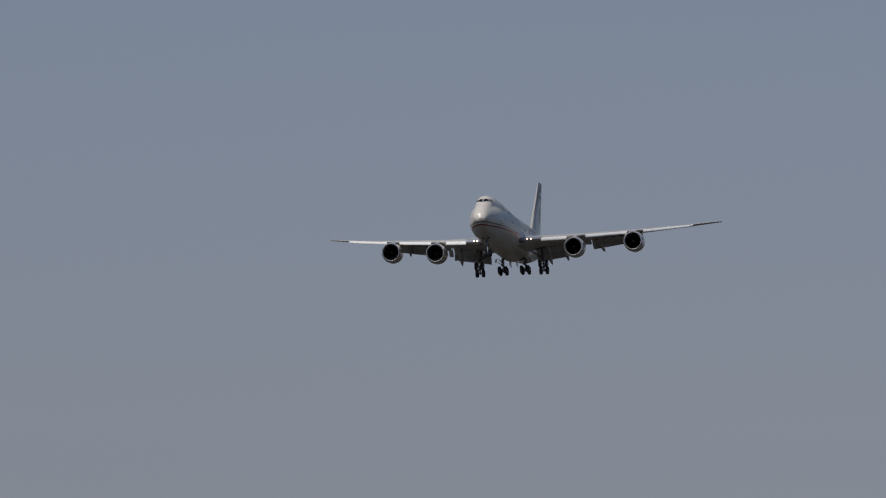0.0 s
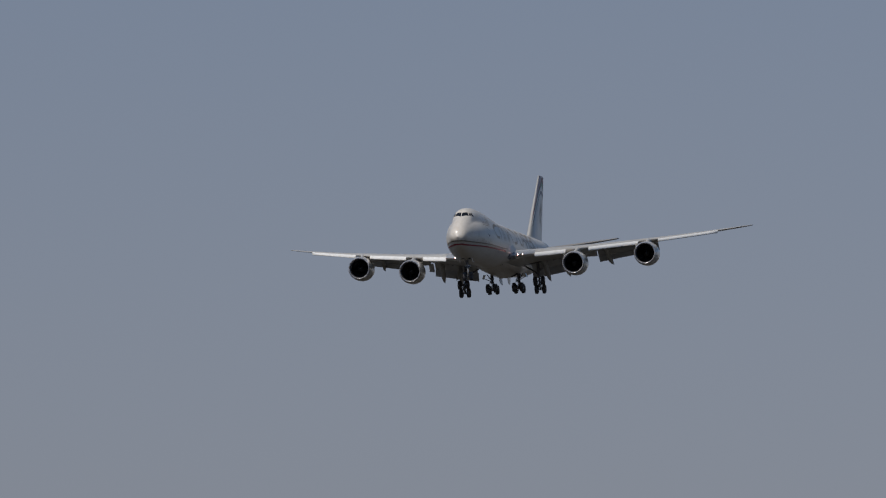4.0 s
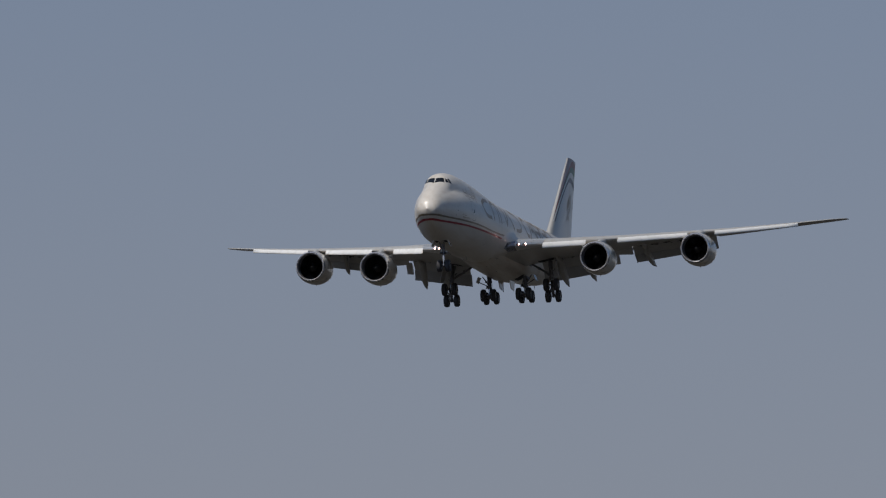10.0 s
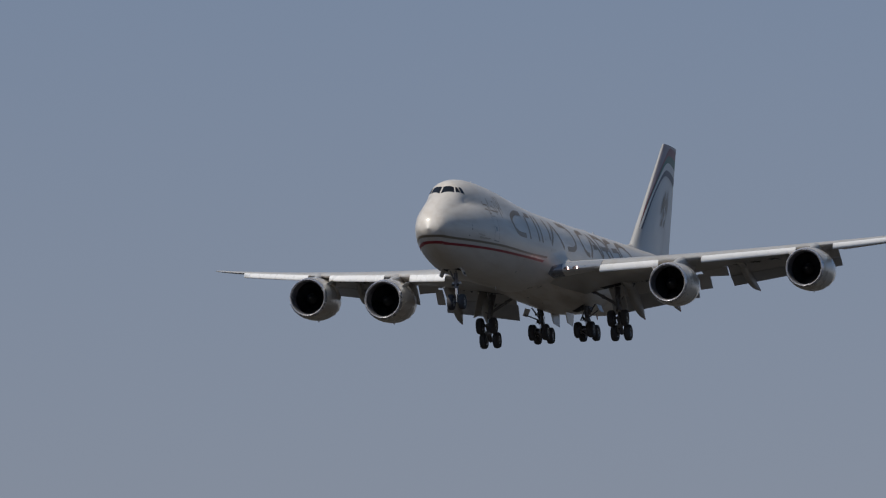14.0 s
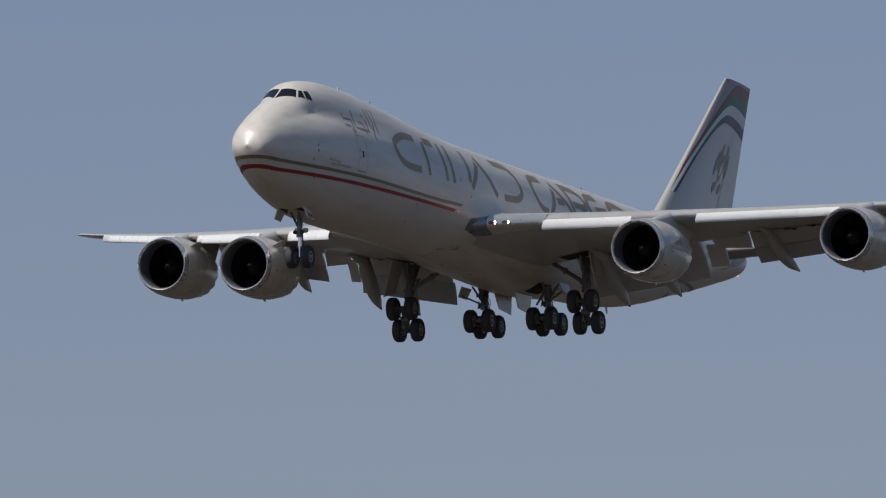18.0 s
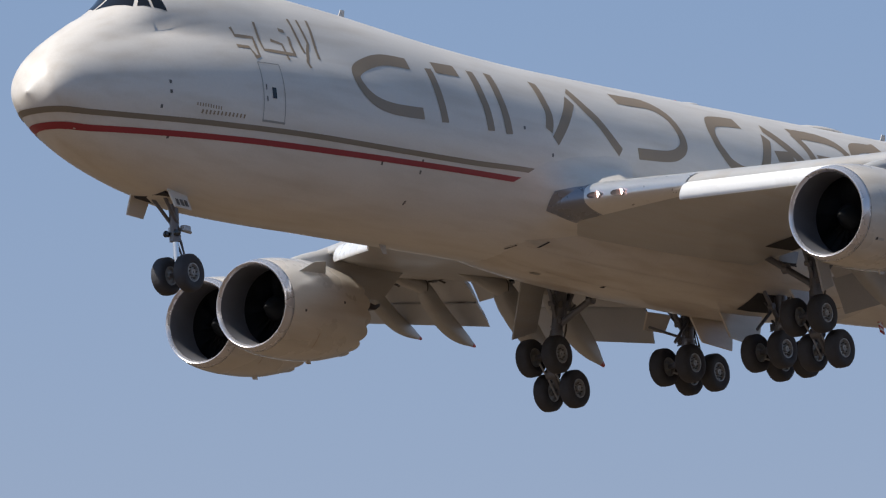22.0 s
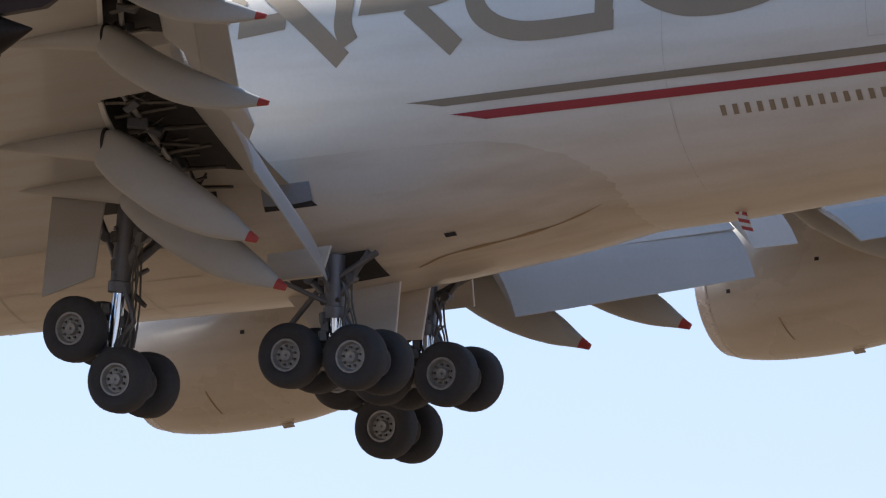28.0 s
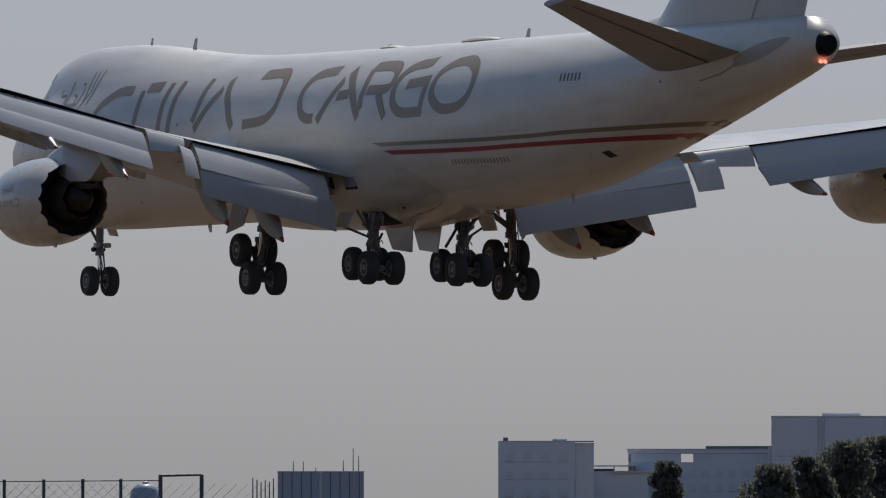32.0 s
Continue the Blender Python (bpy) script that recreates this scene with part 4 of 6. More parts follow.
            rows.append([Q(w_low(y) - 0.09, y, w_point(y, low - 0.09 / c, False)[1] - 0.006), Q(w_low(y) + 0.02, y, w_point(y, low, False)[1] - 0.006), Q(w_low(y) + 0.03, y, w_point(y, low, False)[1] + 0.05)])
        loft(bm, rows, False, False)
        part("lit_edge_strip", bm, EDGE_GLINT, wing, "pale metal strip painting the lit edge of the skin")

    # Flap track fairings: blunt-nosed drooped canoes with a red tip.
    for (s0, z0), (s1, z1), y0, y1, h in (((36.75, 3.55), (40.38, 1.16), 6.15, 6.4, 0.50), ((37.75, 4.0), (41.3, 1.75), 8.85, 9.15, 0.50),
                                         ((41.0, 5.15), (44.85, 3.45), 14.5, 14.95, 0.38), ((43.2, 5.9), (46.95, 4.45), 18.4, 18.75, 0.34)):
        bm = bmesh.new()
        rings = []
        a, b = Vector((s0, y0, z0)), Vector((s1, y1, z1))
        d = (b - a).normalized()
        up = Vector((-d.z, 0, d.x))
        prof = curve([0, 0.02, 0.08, 0.2, 0.4, 0.6, 0.8, 0.94, 1.0], [0.55, 0.76, 0.90, 1.0, 1.0, 0.90, 0.62, 0.26, 0.13])
        for i in range(21):
            u = i / 20
            r = prof(u) * h
            c = a.lerp(b, u) - up * ((0.30 if y0 < 12 else 0.75) * h * math.sin(math.pi * u))
            sq = lambda v: math.copysign(abs(v) ** 0.62, v)
            rings.append([Q(*(c + up * (1.0 * r * sq(math.sin(t))) + Vector((0, 0.66 * r * sq(math.cos(t)), 0)))) for t in [j * math.tau / 24 for j in range(24)]])
        cut = 19
        loft(bm, rings[: cut + 1])
        bmesh.ops.recalc_face_normals(bm, faces=bm.faces)
        part("flap_track_fairing", bm, FAIRING, wing, "drooped canoe-shaped fairing", True, 50)
        bm = bmesh.new()
        loft(bm, rings[cut:])
        bmesh.ops.recalc_face_normals(bm, faces=bm.faces)
        part("fairing_tip", bm, RED_TIP, wing, "red fairing tip", True, 50)
        # Fixed fairing ahead of it, running out under the wing.
        bm = bmesh.new()
        rings = []
        for i in range(9):
            u = i / 8
            st = s0 - 2.6 + u * 2.75
            zl = w_point(y0, (st - w_le(y0)) / (w_te(y0) - w_le(y0)), False)[1]
            r = 0.02 + 0.98 * u**0.7
            zc = zl + 0.05 + (z0 - 0.06 - zl - 0.05) * u
            rings.append([Q(st, y0 + 0.58 * h * r * math.cos(t), zc + 0.74 * h * r * math.sin(t)) for t in [j * math.tau / 20 for j in range(20)]])
        loft(bm, rings)
        bmesh.ops.recalc_face_normals(bm, faces=bm.faces)
        v = rings[-1]
        mid_ = sum(v, Vector()) / len(v)
        joint = bmesh.new()
        loft(joint, [[mid_ + (p_ - mid_) * k + Vector((0.03 * e, 0, 0)) for p_ in v] for k, e in ((1.0, 1), (1.03, 0.4), (1.03, -0.4), (1.0, -1))])
        bmesh.ops.recalc_face_normals(joint, faces=joint.faces)
        part("fairing_joint", joint, DARK, wing)
        part("fixed_fairing", bm, WING_GREY, wing, "fixed fairing under the wing", True, 50)
    # Static wicks and the tip light.
    for i in range(6):
        y = 24 + i * 1.5
        bm = bmesh.new()
        tube(bm, Q(w_te(y) - 0.05, y, w_point(y, 1, True)[1]), Q(w_te(y) + 0.22, y, w_point(y, 1, True)[1] - 0.02), 0.012, 0.008, 6)
        part("static_wick", bm, DARK, wing)
    return wing


wing_p, wing_s = make_wing(1), make_wing(-1)

# Fillets that lead the wing roots out of the hull: a soft swelling that grows into the leading edge.
def fillet(sg, st, a, lift=0.0):
    swell = 1.05 * 0.5 * math.log(1 + math.exp((st - 23.95) / 0.5))
    swell = 1.25 * math.tanh(swell / 1.25) * min(1.0, (28.6 - st) / 1.6)
    mid = 3.76 + 0.13 * max(0.0, st - 24.2) - RISE * (st - 20)
    y, z = hull(st, a)
    d = (z - mid) / (0.80 if z > mid else 0.95)
    grow = swell * math.exp(-abs(d) ** 2.6) - 0.02
    return F(st - lift, sg * (y + grow + lift), z - 0.10 * grow)


for sg in (1, -1):
    w = wing_p if sg > 0 else wing_s
    bm = bmesh.new()
    loft(bm, [[fillet(sg, 20.5 + 8.0 * i / 48, radians(-62 + 1.7 * k)) for k in range(61)] for i in range(49)], False, False)
    bmesh.ops.recalc_face_normals(bm, faces=bm.faces)
    part("root_fillet", bm, PEARL, w, "smooth white fillet at the wing root")
    bm = bmesh.new()
    rows = []
    for i in range(15):
        st = 23.85 + 1.6 * i / 14
        lo_, hi_ = -37.5 - 5.5 * math.sin(1.4 * i / 14), -25.0 + 6.0 * math.sin(1.5 * i / 14)
        rows.append([fillet(sg, st - 0.06 * math.sin(math.pi * k / 14), radians(lo_ + (hi_ - lo_) * k / 14), 0.012) for k in range(15)])
    loft(bm, rows, False, False)
    bmesh.ops.recalc_face_normals(bm, faces=bm.faces)
    part("root_panel", bm, ROOT_SHADED, w, "bare metal panel round the wing root, darkened for shade")


# Landing lights in almond openings of the wing roots' leading edges, each lamp at its outer end.
def le_spot(sg, y, v, lift):
    return P(w_le(y) + abs(v) ** 2.4 - 0.035 - lift, sg * y, w_z(y) + 0.03 + v)


for sg in (1, -1):
    for y in (4.15, 4.75):
        w = wing_p if sg > 0 else wing_s
        ring = [(math.cos(j * math.tau / 28), math.sin(j * math.tau / 28)) for j in range(28)]
        bm = bmesh.new()
        loft(bm, [[le_spot(sg, y + 0.21 * k * c, 0.012 + 0.095 * k * s_ * (1 - 0.35 * c), 0.02 + e) for c, s_ in ring] for k, e in ((1.0, 0.0), (0.97, 0.012), (0.8, 0.004), (0.4, 0.0))], True, True)
        bmesh.ops.recalc_face_normals(bm, faces=bm.faces)
        light = part("landing_light", bm, SEAM_DARK, w, "dark almond-shaped landing light opening")
        # The lamp sits at the bottom of a short tube that looks ahead, added to hide its glow from the side.
        at = le_spot(sg, y + 0.07, 0.012, 0.0)
        bm = bmesh.new()
        lathe(bm, at, (1, 0, -0.05), [(-0.05, 0.112), (0.085, 0.112), (0.088, 0.105), (0.02, 0.10)], 18)
        bmesh.ops.recalc_face_normals(bm, faces=bm.faces)
        part("lamp_hood", bm, STEEL, light)
        bm = bmesh.new()
        lathe(bm, at, (1, 0, -0.05), [(0.0, 0.10), (0.03, 0.085), (0.036, 0.001)], 18)
        bmesh.ops.recalc_face_normals(bm, faces=bm.faces)
        part("lamp", bm, LAMP, light, "glowing landing lamp")


# ---- engines ----
NAC = curve([0.14, 0.34, 0.8, 1.5, 2.4, 3.4, 4.2, 4.75], [1.51, 1.585, 1.67, 1.73, 1.745, 1.70, 1.58, 1.47])


def make_engine(sg, s0, y, z, mark):
    Q = side_of(sg)
    axis = Vector((-1, 0, 0.04)).normalized()
    at = Q(s0, y, z)
    q = axis.to_track_quat("Z", "Y")

    def ring(d, r, n=96):
        return [at + q @ Vector((r * math.cos(i * math.tau / n), r * math.sin(i * math.tau / n), d)) for i in range(n)]

    bm = bmesh.new()
    rings = [ring(d, NAC(d)) for d in (0.36, 0.42, 0.5, 0.6, 0.9, 1.25, 1.6, 2.0, 2.4, 2.8, 3.2, 3.6, 4.0, 4.4, 4.75)]
    # Chevrons round the fan nozzle.
    n = 96
    tooth = [0.24 * math.sin(math.pi * (i % 6) / 6) ** 0.75 for i in range(n)]
    rings.append([at + q @ Vector(((1.465 - 0.12 * tooth[i]) * math.cos(i * math.tau / n), (1.465 - 0.09 * tooth[i]) * math.sin(i * math.tau / n), 4.78 + tooth[i])) for i in range(n)])
    rings.append([at + q @ Vector(((1.435 - 0.12 * tooth[i]) * math.cos(i * math.tau / n), (1.435 - 0.09 * tooth[i]) * math.sin(i * math.tau / n), 4.76 + tooth[i])) for i in range(n)])
    rings.append(ring(4.3, 1.44))
    loft(bm, rings, True, False)
    bmesh.ops.recalc_face_normals(bm, faces=bm.faces)
    nac = part("engine", bm, NACELLE, plane, "pearl-white turbofan nacelle with a bare metal intake lip", True, 50)
    bm = bmesh.new()
    lathe(bm, at, axis, [(0.13, 1.365), (0.06, 1.40), (0.015, 1.435), (0.0, 1.46), (0.025, 1.485), (0.07, 1.50), (0.14, 1.518), (0.24, 1.555), (0.345, 1.592), (0.36, 1.575)], 64)
    bmesh.ops.recalc_face_normals(bm, faces=bm.faces)
    part("intake_lip", bm, LIP, nac, "polished bare metal intake lip", True, 70)
    bm = bmesh.new()
    lathe(bm, at, axis, [(0.13, 1.366), (0.30, 1.325), (0.45, 1.305), (0.75, 1.30), (1.1, 1.315), (1.55, 1.345), (1.58, 1.34)], 64)
    part("intake_duct", bm, DUCT, nac, "grey acoustic intake liner")
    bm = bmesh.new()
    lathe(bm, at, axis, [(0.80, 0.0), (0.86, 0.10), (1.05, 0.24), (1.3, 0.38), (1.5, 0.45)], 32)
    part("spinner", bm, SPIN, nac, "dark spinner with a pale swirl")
    # A dark disc closes the duct, painted as the shade behind the fan.
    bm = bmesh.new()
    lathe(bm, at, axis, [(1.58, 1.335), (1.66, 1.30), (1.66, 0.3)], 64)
    part("fan_depth_shade", bm, DARK, nac, "dark disc painting the shaded depth behind the fan")
    # Fan blades
    blade = bmesh.new()
    vs = [[blade.verts.new(v) for v in ((0.0, 0.40 + (1.332 - 0.40) * t, 0.16 * (1 - t) - 0.02), (0.15 + 0.27 * t, 0.40 + (1.33 - 0.40) * t, -0.10 + 0.06 * t))] for t in (0, 0.33, 0.66, 1)]
    for a, c in zip(vs, vs[1:]):
        blade.faces.new((a[0], a[1], c[1], c[0]))
    bmesh.ops.solidify(blade, geom=blade.faces[:], thickness=0.015)
    bl = bpy.data.meshes.new("fan_blade")
    blade.to_mesh(bl)
    blade.free()
    base = Matrix.Translation(at + axis * 1.48) @ q.to_matrix().to_4x4()
    for i in range(24):
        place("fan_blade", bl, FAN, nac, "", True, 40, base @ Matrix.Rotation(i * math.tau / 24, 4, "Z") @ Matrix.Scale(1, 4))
    # Core cowl, chevroned core nozzle and plug.
    bm = bmesh.new()
    lathe(bm, at, axis, [(4.3, 1.44), (4.3, 1.0), (4.8, 0.94), (5.3, 0.81), (5.5, 0.76)], 48)
    part("core_cowl", bm, HOT, nac, "dark core cowl")
    bm = bmesh.new()
    m = 32
    t2 = [0.22 * (1 - abs((i % 4) - 2) / 2.0) for i in range(m)]
    rr = [[at + q @ Vector((r * math.cos(i * math.tau / m), r * math.sin(i * math.tau / m), d + k * t2[i])) for i in range(m)] for d, r, k in ((5.45, 0.77, 0), (5.55, 0.73, 1), (5.53, 0.70, 1), (5.1, 0.74, 0))]
    loft(bm, rr, True, False)
    bmesh.ops.recalc_face_normals(bm, faces=bm.faces)
    part("core_nozzle", bm, HOT, nac, "scorched chevroned core nozzle")
    bm = bmesh.new()
    lathe(bm, at, axis, [(5.1, 0.74), (5.1, 0.66), (5.6, 0.58), (6.1, 0.37), (6.85, 0.02)], 32)
    part("exhaust_plug", bm, HOT, nac, "dark exhaust plug")

    def skin(d, ang, lift=0.006):
        """A place on the nacelle: distance aft and angle above its outboard-facing side."""
        r = NAC(d) + lift
        return Q(s0 + d, y + r * math.cos(ang), z + 0.04 * d + r * math.sin(ang))

    def strip(name, d0, a0, d1, a1, w, material, lab=""):
        bm = bmesh.new()
        n = max(2, int(max(abs(d1 - d0) / 0.2, abs(a1 - a0) / 0.08)))
        rows = []
        for i in range(n + 1):
            u = i / n
            d, a = d0 + (d1 - d0) * u, a0 + (a1 - a0) * u
            if abs(d1 - d0) > abs(a1 - a0) * 1.7:
                rows.append([skin(d, a + w / 3.4), skin(d, a - w / 3.4)])
            else:
                rows.append([skin(d - w / 2, a), skin(d + w / 2, a)])
        loft(bm, rows, False, False)
        bmesh.ops.recalc_face_normals(bm, faces=bm.faces)
        part(name, bm, material, nac, lab)

    # Cowl seams, latch line and the nose ring's joint.
    strip("cowl_seam", 3.3, -1.35, 3.3, 1.1, 0.008, FAINT)
    for d0, a0, d1, a1 in ((2.16, -0.22, 2.10, -0.5), (2.10, -0.5, 1.98, -0.78), (1.98, -0.78, 1.74, -1.1)):
        strip("cowl_hinge_line", d0, a0, d1, a1, 0.024, SEAM)
    strip("placard", 1.15, -0.30, 1.25, -0.30, 0.06, SEAM)
    strip("vent", 0.85, -0.62, 1.3, -0.62, 0.09, WING_GREY)
    strip("vent_hole", 0.88, -0.62, 0.97, -0.62, 0.10, DARK)
    strip("latch", 2.45, -0.28, 2.62, -0.28, 0.03, SEAM)
    strip("drain_hole", 0.87, math.pi + 0.2, 0.97, math.pi + 0.2, 0.09, DARK)
    strip("drain_hole", 3.05, math.pi - 0.05, 3.15, math.pi - 0.05, 0.08, DARK)
    strip("cowl_hinge_line", 2.0, math.pi + 0.62, 2.12, math.pi + 1.0, 0.035, STAIN)
    # Two-line emblem in thin plain strokes.
    for pts in ([[(1.28, 0.10), (1.0, 0.10), (0.96, 0.0), (1.02, -0.09), (1.30, -0.09)], [(1.50, 0.10), (1.50, -0.10)], [(1.74, 0.10), (1.74, -0.10)], [(1.89, 0.10), (1.89, -0.10)],
                 [(2.17, 0.10), (2.17, -0.02)], [(2.25, -0.10), (2.42, 0.09), (2.62, -0.10)], [(2.74, 0.10), (3.0, 0.10), (3.10, 0.0), (3.02, -0.09), (2.74, -0.10)],
                 [(1.60, 0.40), (1.62, 0.33), (1.82, 0.33), (1.80, 0.24), (1.70, 0.23)], [(1.92, 0.44), (1.94, 0.29), (2.25, 0.29)], [(2.08, 0.36), (2.2, 0.35), (2.2, 0.25)],
                 [(2.34, 0.43), (2.36, 0.28), (2.3, 0.21)], [(2.48, 0.43), (2.46, 0.25)], [(2.60, 0.42), (2.60, 0.28)]] if mark else []):
        bm = bmesh.new()
        rows = []
        pts = [(1.05 + (d - 0.96) * 1.12, a * 0.8 - 0.05) if a < 0.15 else (d + 0.07, a - 0.05) for d, a in pts]
        pts = [tuple(Vector(p_).lerp(Vector(q_), t_ / 5)) for p_, q_ in zip(pts, pts[1:]) for t_ in range(5)] + [pts[-1]]
        for k, (d, a) in enumerate(pts):
            b0, b1 = Vector(pts[max(k - 1, 0)]), Vector(pts[min(k + 1, len(pts) - 1)])
            n_ = Vector((-(b1.y - b0.y) * 1.7, (b1.x - b0.x))).normalized() * 0.02
            rows.append([skin(d + n_.x, a + n_.y / 1.7, 0.012), skin(d - n_.x, a - n_.y / 1.7, 0.012)])
        loft(bm, rows, False, False)
        bmesh.ops.recalc_face_normals(bm, faces=bm.faces)
        part("emblem_bar", bm, GOLD, nac)
    # Nacelle strake on the inner shoulder.
    bm = bmesh.new()
    plate(bm, [Q(s0 + 0.95, y - 1.26, z + 1.06), Q(s0 + 2.6, y - 1.28, z + 1.12), Q(s0 + 2.15, y - 1.68, z + 1.55), Q(s0 + 1.55, y - 1.60, z + 1.46)], 0.03)
    part("strake", bm, WING_GREY, nac)
    # Drain mast below
    bm = bmesh.new()
    plate(bm, [Q(s0 + 3.0, y, z - 1.55), Q(s0 + 3.3, y, z - 1.53), Q(s0 + 3.35, y, z - 1.68), Q(s0 + 3.1, y, z - 1.70)], 0.04)
    part("drain_mast", bm, NACELLE, nac)
    # Pylon: from the cowl's shoulder up to the wing's leading edge and back under it.
    bm = bmesh.new()
    le = w_le(y)
    rings = []
    end = le + 4.6
    for i in range(17):
        u = i / 16
        s = s0 + 2.2 + u * (end - s0 - 2.2)
        wl = (s - le) / (w_te(y) - le)
        cowl = z + NAC(min(4.75, s - s0)) - 0.05
        if s < le + 0.5:
            g = min(1.0, max(0.0, s - s0 - 2.2) / (le + 0.5 - s0 - 2.2))
            top = cowl + 0.10 + (w_z(y) + 0.30 - cowl - 0.10) * g**0.8
        else:
            top = w_point(y, wl, True)[1] * 0.3 + w_point(y, wl, False)[1] * 0.7
        low = z + 0.9 if s < s0 + 7.2 else z + 0.9 + (s - s0 - 7.2) / (end - s0 - 7.2) * (top - 0.06 - z - 0.9)
        w = 0.34 * math.sin(math.pi * (0.10 + 0.86 * u)) ** 0.7 + 0.02
        rings.append([Q(s, y + w, low), Q(s, y + w, top - 0.2), Q(s, y + w * 0.6, top - 0.03), Q(s, y, top), Q(s, y - w * 0.6, top - 0.03), Q(s, y - w, top - 0.2), Q(s, y - w, low)])
    loft(bm, rings)
    bmesh.ops.recalc_face_normals(bm, faces=bm.faces)
    part("pylon", bm, WING_GREY, nac, "light grey engine pylon", True, 50)
    # Scorched heat shield under the pylon's tail.
    bm = bmesh.new()
    rings = []
    for i in range(9):
        u = i / 8
        st = s0 + 4.5 + 3.0 * u
        zt = z + 1.05 - 0.30 * u + (0.16 if i == 8 else 0)
        w = 0.30 * (1 - u) ** 0.6 + 0.06
        hh = 0.42 * (1 - u) + 0.10
        rings.append([Q(st, y + w, zt), Q(st, y + w * 0.8, zt - hh), Q(st, y - w * 0.8, zt - hh), Q(st, y - w, zt)])
    loft(bm, rings)
    bmesh.ops.recalc_face_normals(bm, faces=bm.faces)
    part("heat_shield", bm, SCORCHED, nac, "dark scorched heat shield", True, 40)


for sg in (1, -1):
    make_engine(sg, 27.13, 11.78, 2.47, True)
    make_engine(sg, 36.28, 20.73, 4.09, False)


# ---- tail ----
def flat_wing(name, a, b, material, label, trim=0.0):
    """A tapered tail surface between two sections: leading edge place, chord, thickness; y or z as span."""
    bm = bmesh.new()
    rings = []
    for i in range(9):
        u = i / 8
        le, c, t = a[0].lerp(b[0], u), a[1] + (b[1] - a[1]) * u, a[2] + (b[2] - a[2]) * u
        up = (b[0] - a[0]).cross(Vector((1, 0, 0))).normalized()
        ring = []
        for x in (1, 0.8, 0.6, 0.4, 0.25, 0.12, 0.04, 0.01, 0):
            ring.append((x, 1))
        for x in (0.01, 0.04, 0.12, 0.25, 0.4, 0.6, 0.8, 1):
            ring.append((x, -1))
        pts = []
        for x, sgn in ring:
            yt = 5 * t * (0.2969 * math.sqrt(x) - 0.126 * x - 0.3516 * x * x + 0.2843 * x**3 - 0.1015 * x**4)
            pts.append(le + Vector((-x * c, 0, trim * x * c)) + up * (sgn * (yt * c + 0.008)))
        rings.append(pts)
    loft(bm, rings)
    bmesh.ops.recalc_face_normals(bm, faces=bm.faces)
    return part(name, bm, material, plane, label, True, 50)


fin = flat_wing("tail_fin", (P(60.0, 0, 9.0), 12.6, 0.10), (P(72.35, 0, 19.46), 4.25, 0.09), FIN_GREY, "tall swept tail fin with painted arcs")
tailplanes = {}
for sg in (1, -1):
    tailplanes[sg] = flat_wing("tailplane", (P(63.1, sg * 0.9, 7.58), 6.9, 0.10), (P(73.8, sg * 11.0, 9.72), 2.3, 0.09), TAIL_GREY, "grey swept tailplane", 0.09)


# Elevator gaps under the tailplanes, and the shade painted on the hull behind the root.
for sg in (1, -1):
    rows = []
    bm = bmesh.new()
    for i in range(9):
        u = 0.04 + 0.9 * i / 8
        le, ch = P(63.1 + 10.7 * u, sg * (0.9 + 10.1 * u), 7.58 + 2.14 * u), 6.9 - 4.6 * u
        rows.append([P(63.1 + 10.7 * u + ch * x, sg * (0.9 + 10.1 * u), 7.58 + 2.14 * u - 0.034 * ch - 0.015 + 0.09 * ch * x) for x in (0.66, 0.68)])
    loft(bm, rows, False, False)
    bmesh.ops.recalc_face_normals(bm, faces=bm.faces)
    part("elevator_gap", bm, DARK, tailplanes[sg])
# Grey patch on the hull that paints in the tailplane root's shadow.
bm = bmesh.new()
rows = []
for i in range(21):
    u = i / 20
    half = 0.03 + 0.26 * math.sin(math.pi * min(1.0, 0.12 + 0.88 * u)) ** 0.7
    rows.append([side(69.9 + 3.7 * u, 6.86 + 0.78 * u + half * k) for k in (-1, -0.5, 0, 0.5, 1)])
loft(bm, rows, False, False)
bmesh.ops.recalc_face_normals(bm, faces=bm.faces)
part("tailplane_shade", bm, TAIL_SHADE, fuselage, "grey patch painting the shade behind the tailplane root")

painted("tailplane_slot", [([(67.54, 6.25), (68.97, 6.47), (70.16, 6.83)], 0.06)], SEAM, fuselage)

# Fin leading edge, rudder gap and painted bands.
def fin_at(u, z, lift=0.012):
    """A place on the fin's port face: chord share u and height z."""
    h = (z - 9.0) / 10.46
    c = 12.6 + (4.25 - 12.6) * h
    t = 0.10 - 0.01 * h
    x = max(u, 0.0)
    yt = 5 * t * (0.2969 * math.sqrt(x) - 0.126 * x - 0.3516 * x * x + 0.2843 * x**3 - 0.1015 * x**4)
    return P(60.0 + 12.35 * h + x * c, yt * c + 0.008 + lift, z)


def arch(peak, foot, left, tail):
    """The height of a painted arch over the chord share u."""
    def f(u):
        if u >= 0.45:
            return peak - tail * ((u - 0.45) / 0.55) ** 2
        r = min(1.0, (0.45 - u) / (0.45 - left))
        return foot + (peak - foot) * (1 - r**2.2) ** (1 / 2.2)
    return f


edges = [arch(19.25, 11.3, 0.003, 0.1), arch(18.55, 11.3, 0.012, 0.25), arch(17.87, 11.3, 0.02, 0.4), arch(17.2, 11.3, 0.05, 0.45), arch(16.65, 11.3, 0.075, 0.6)]
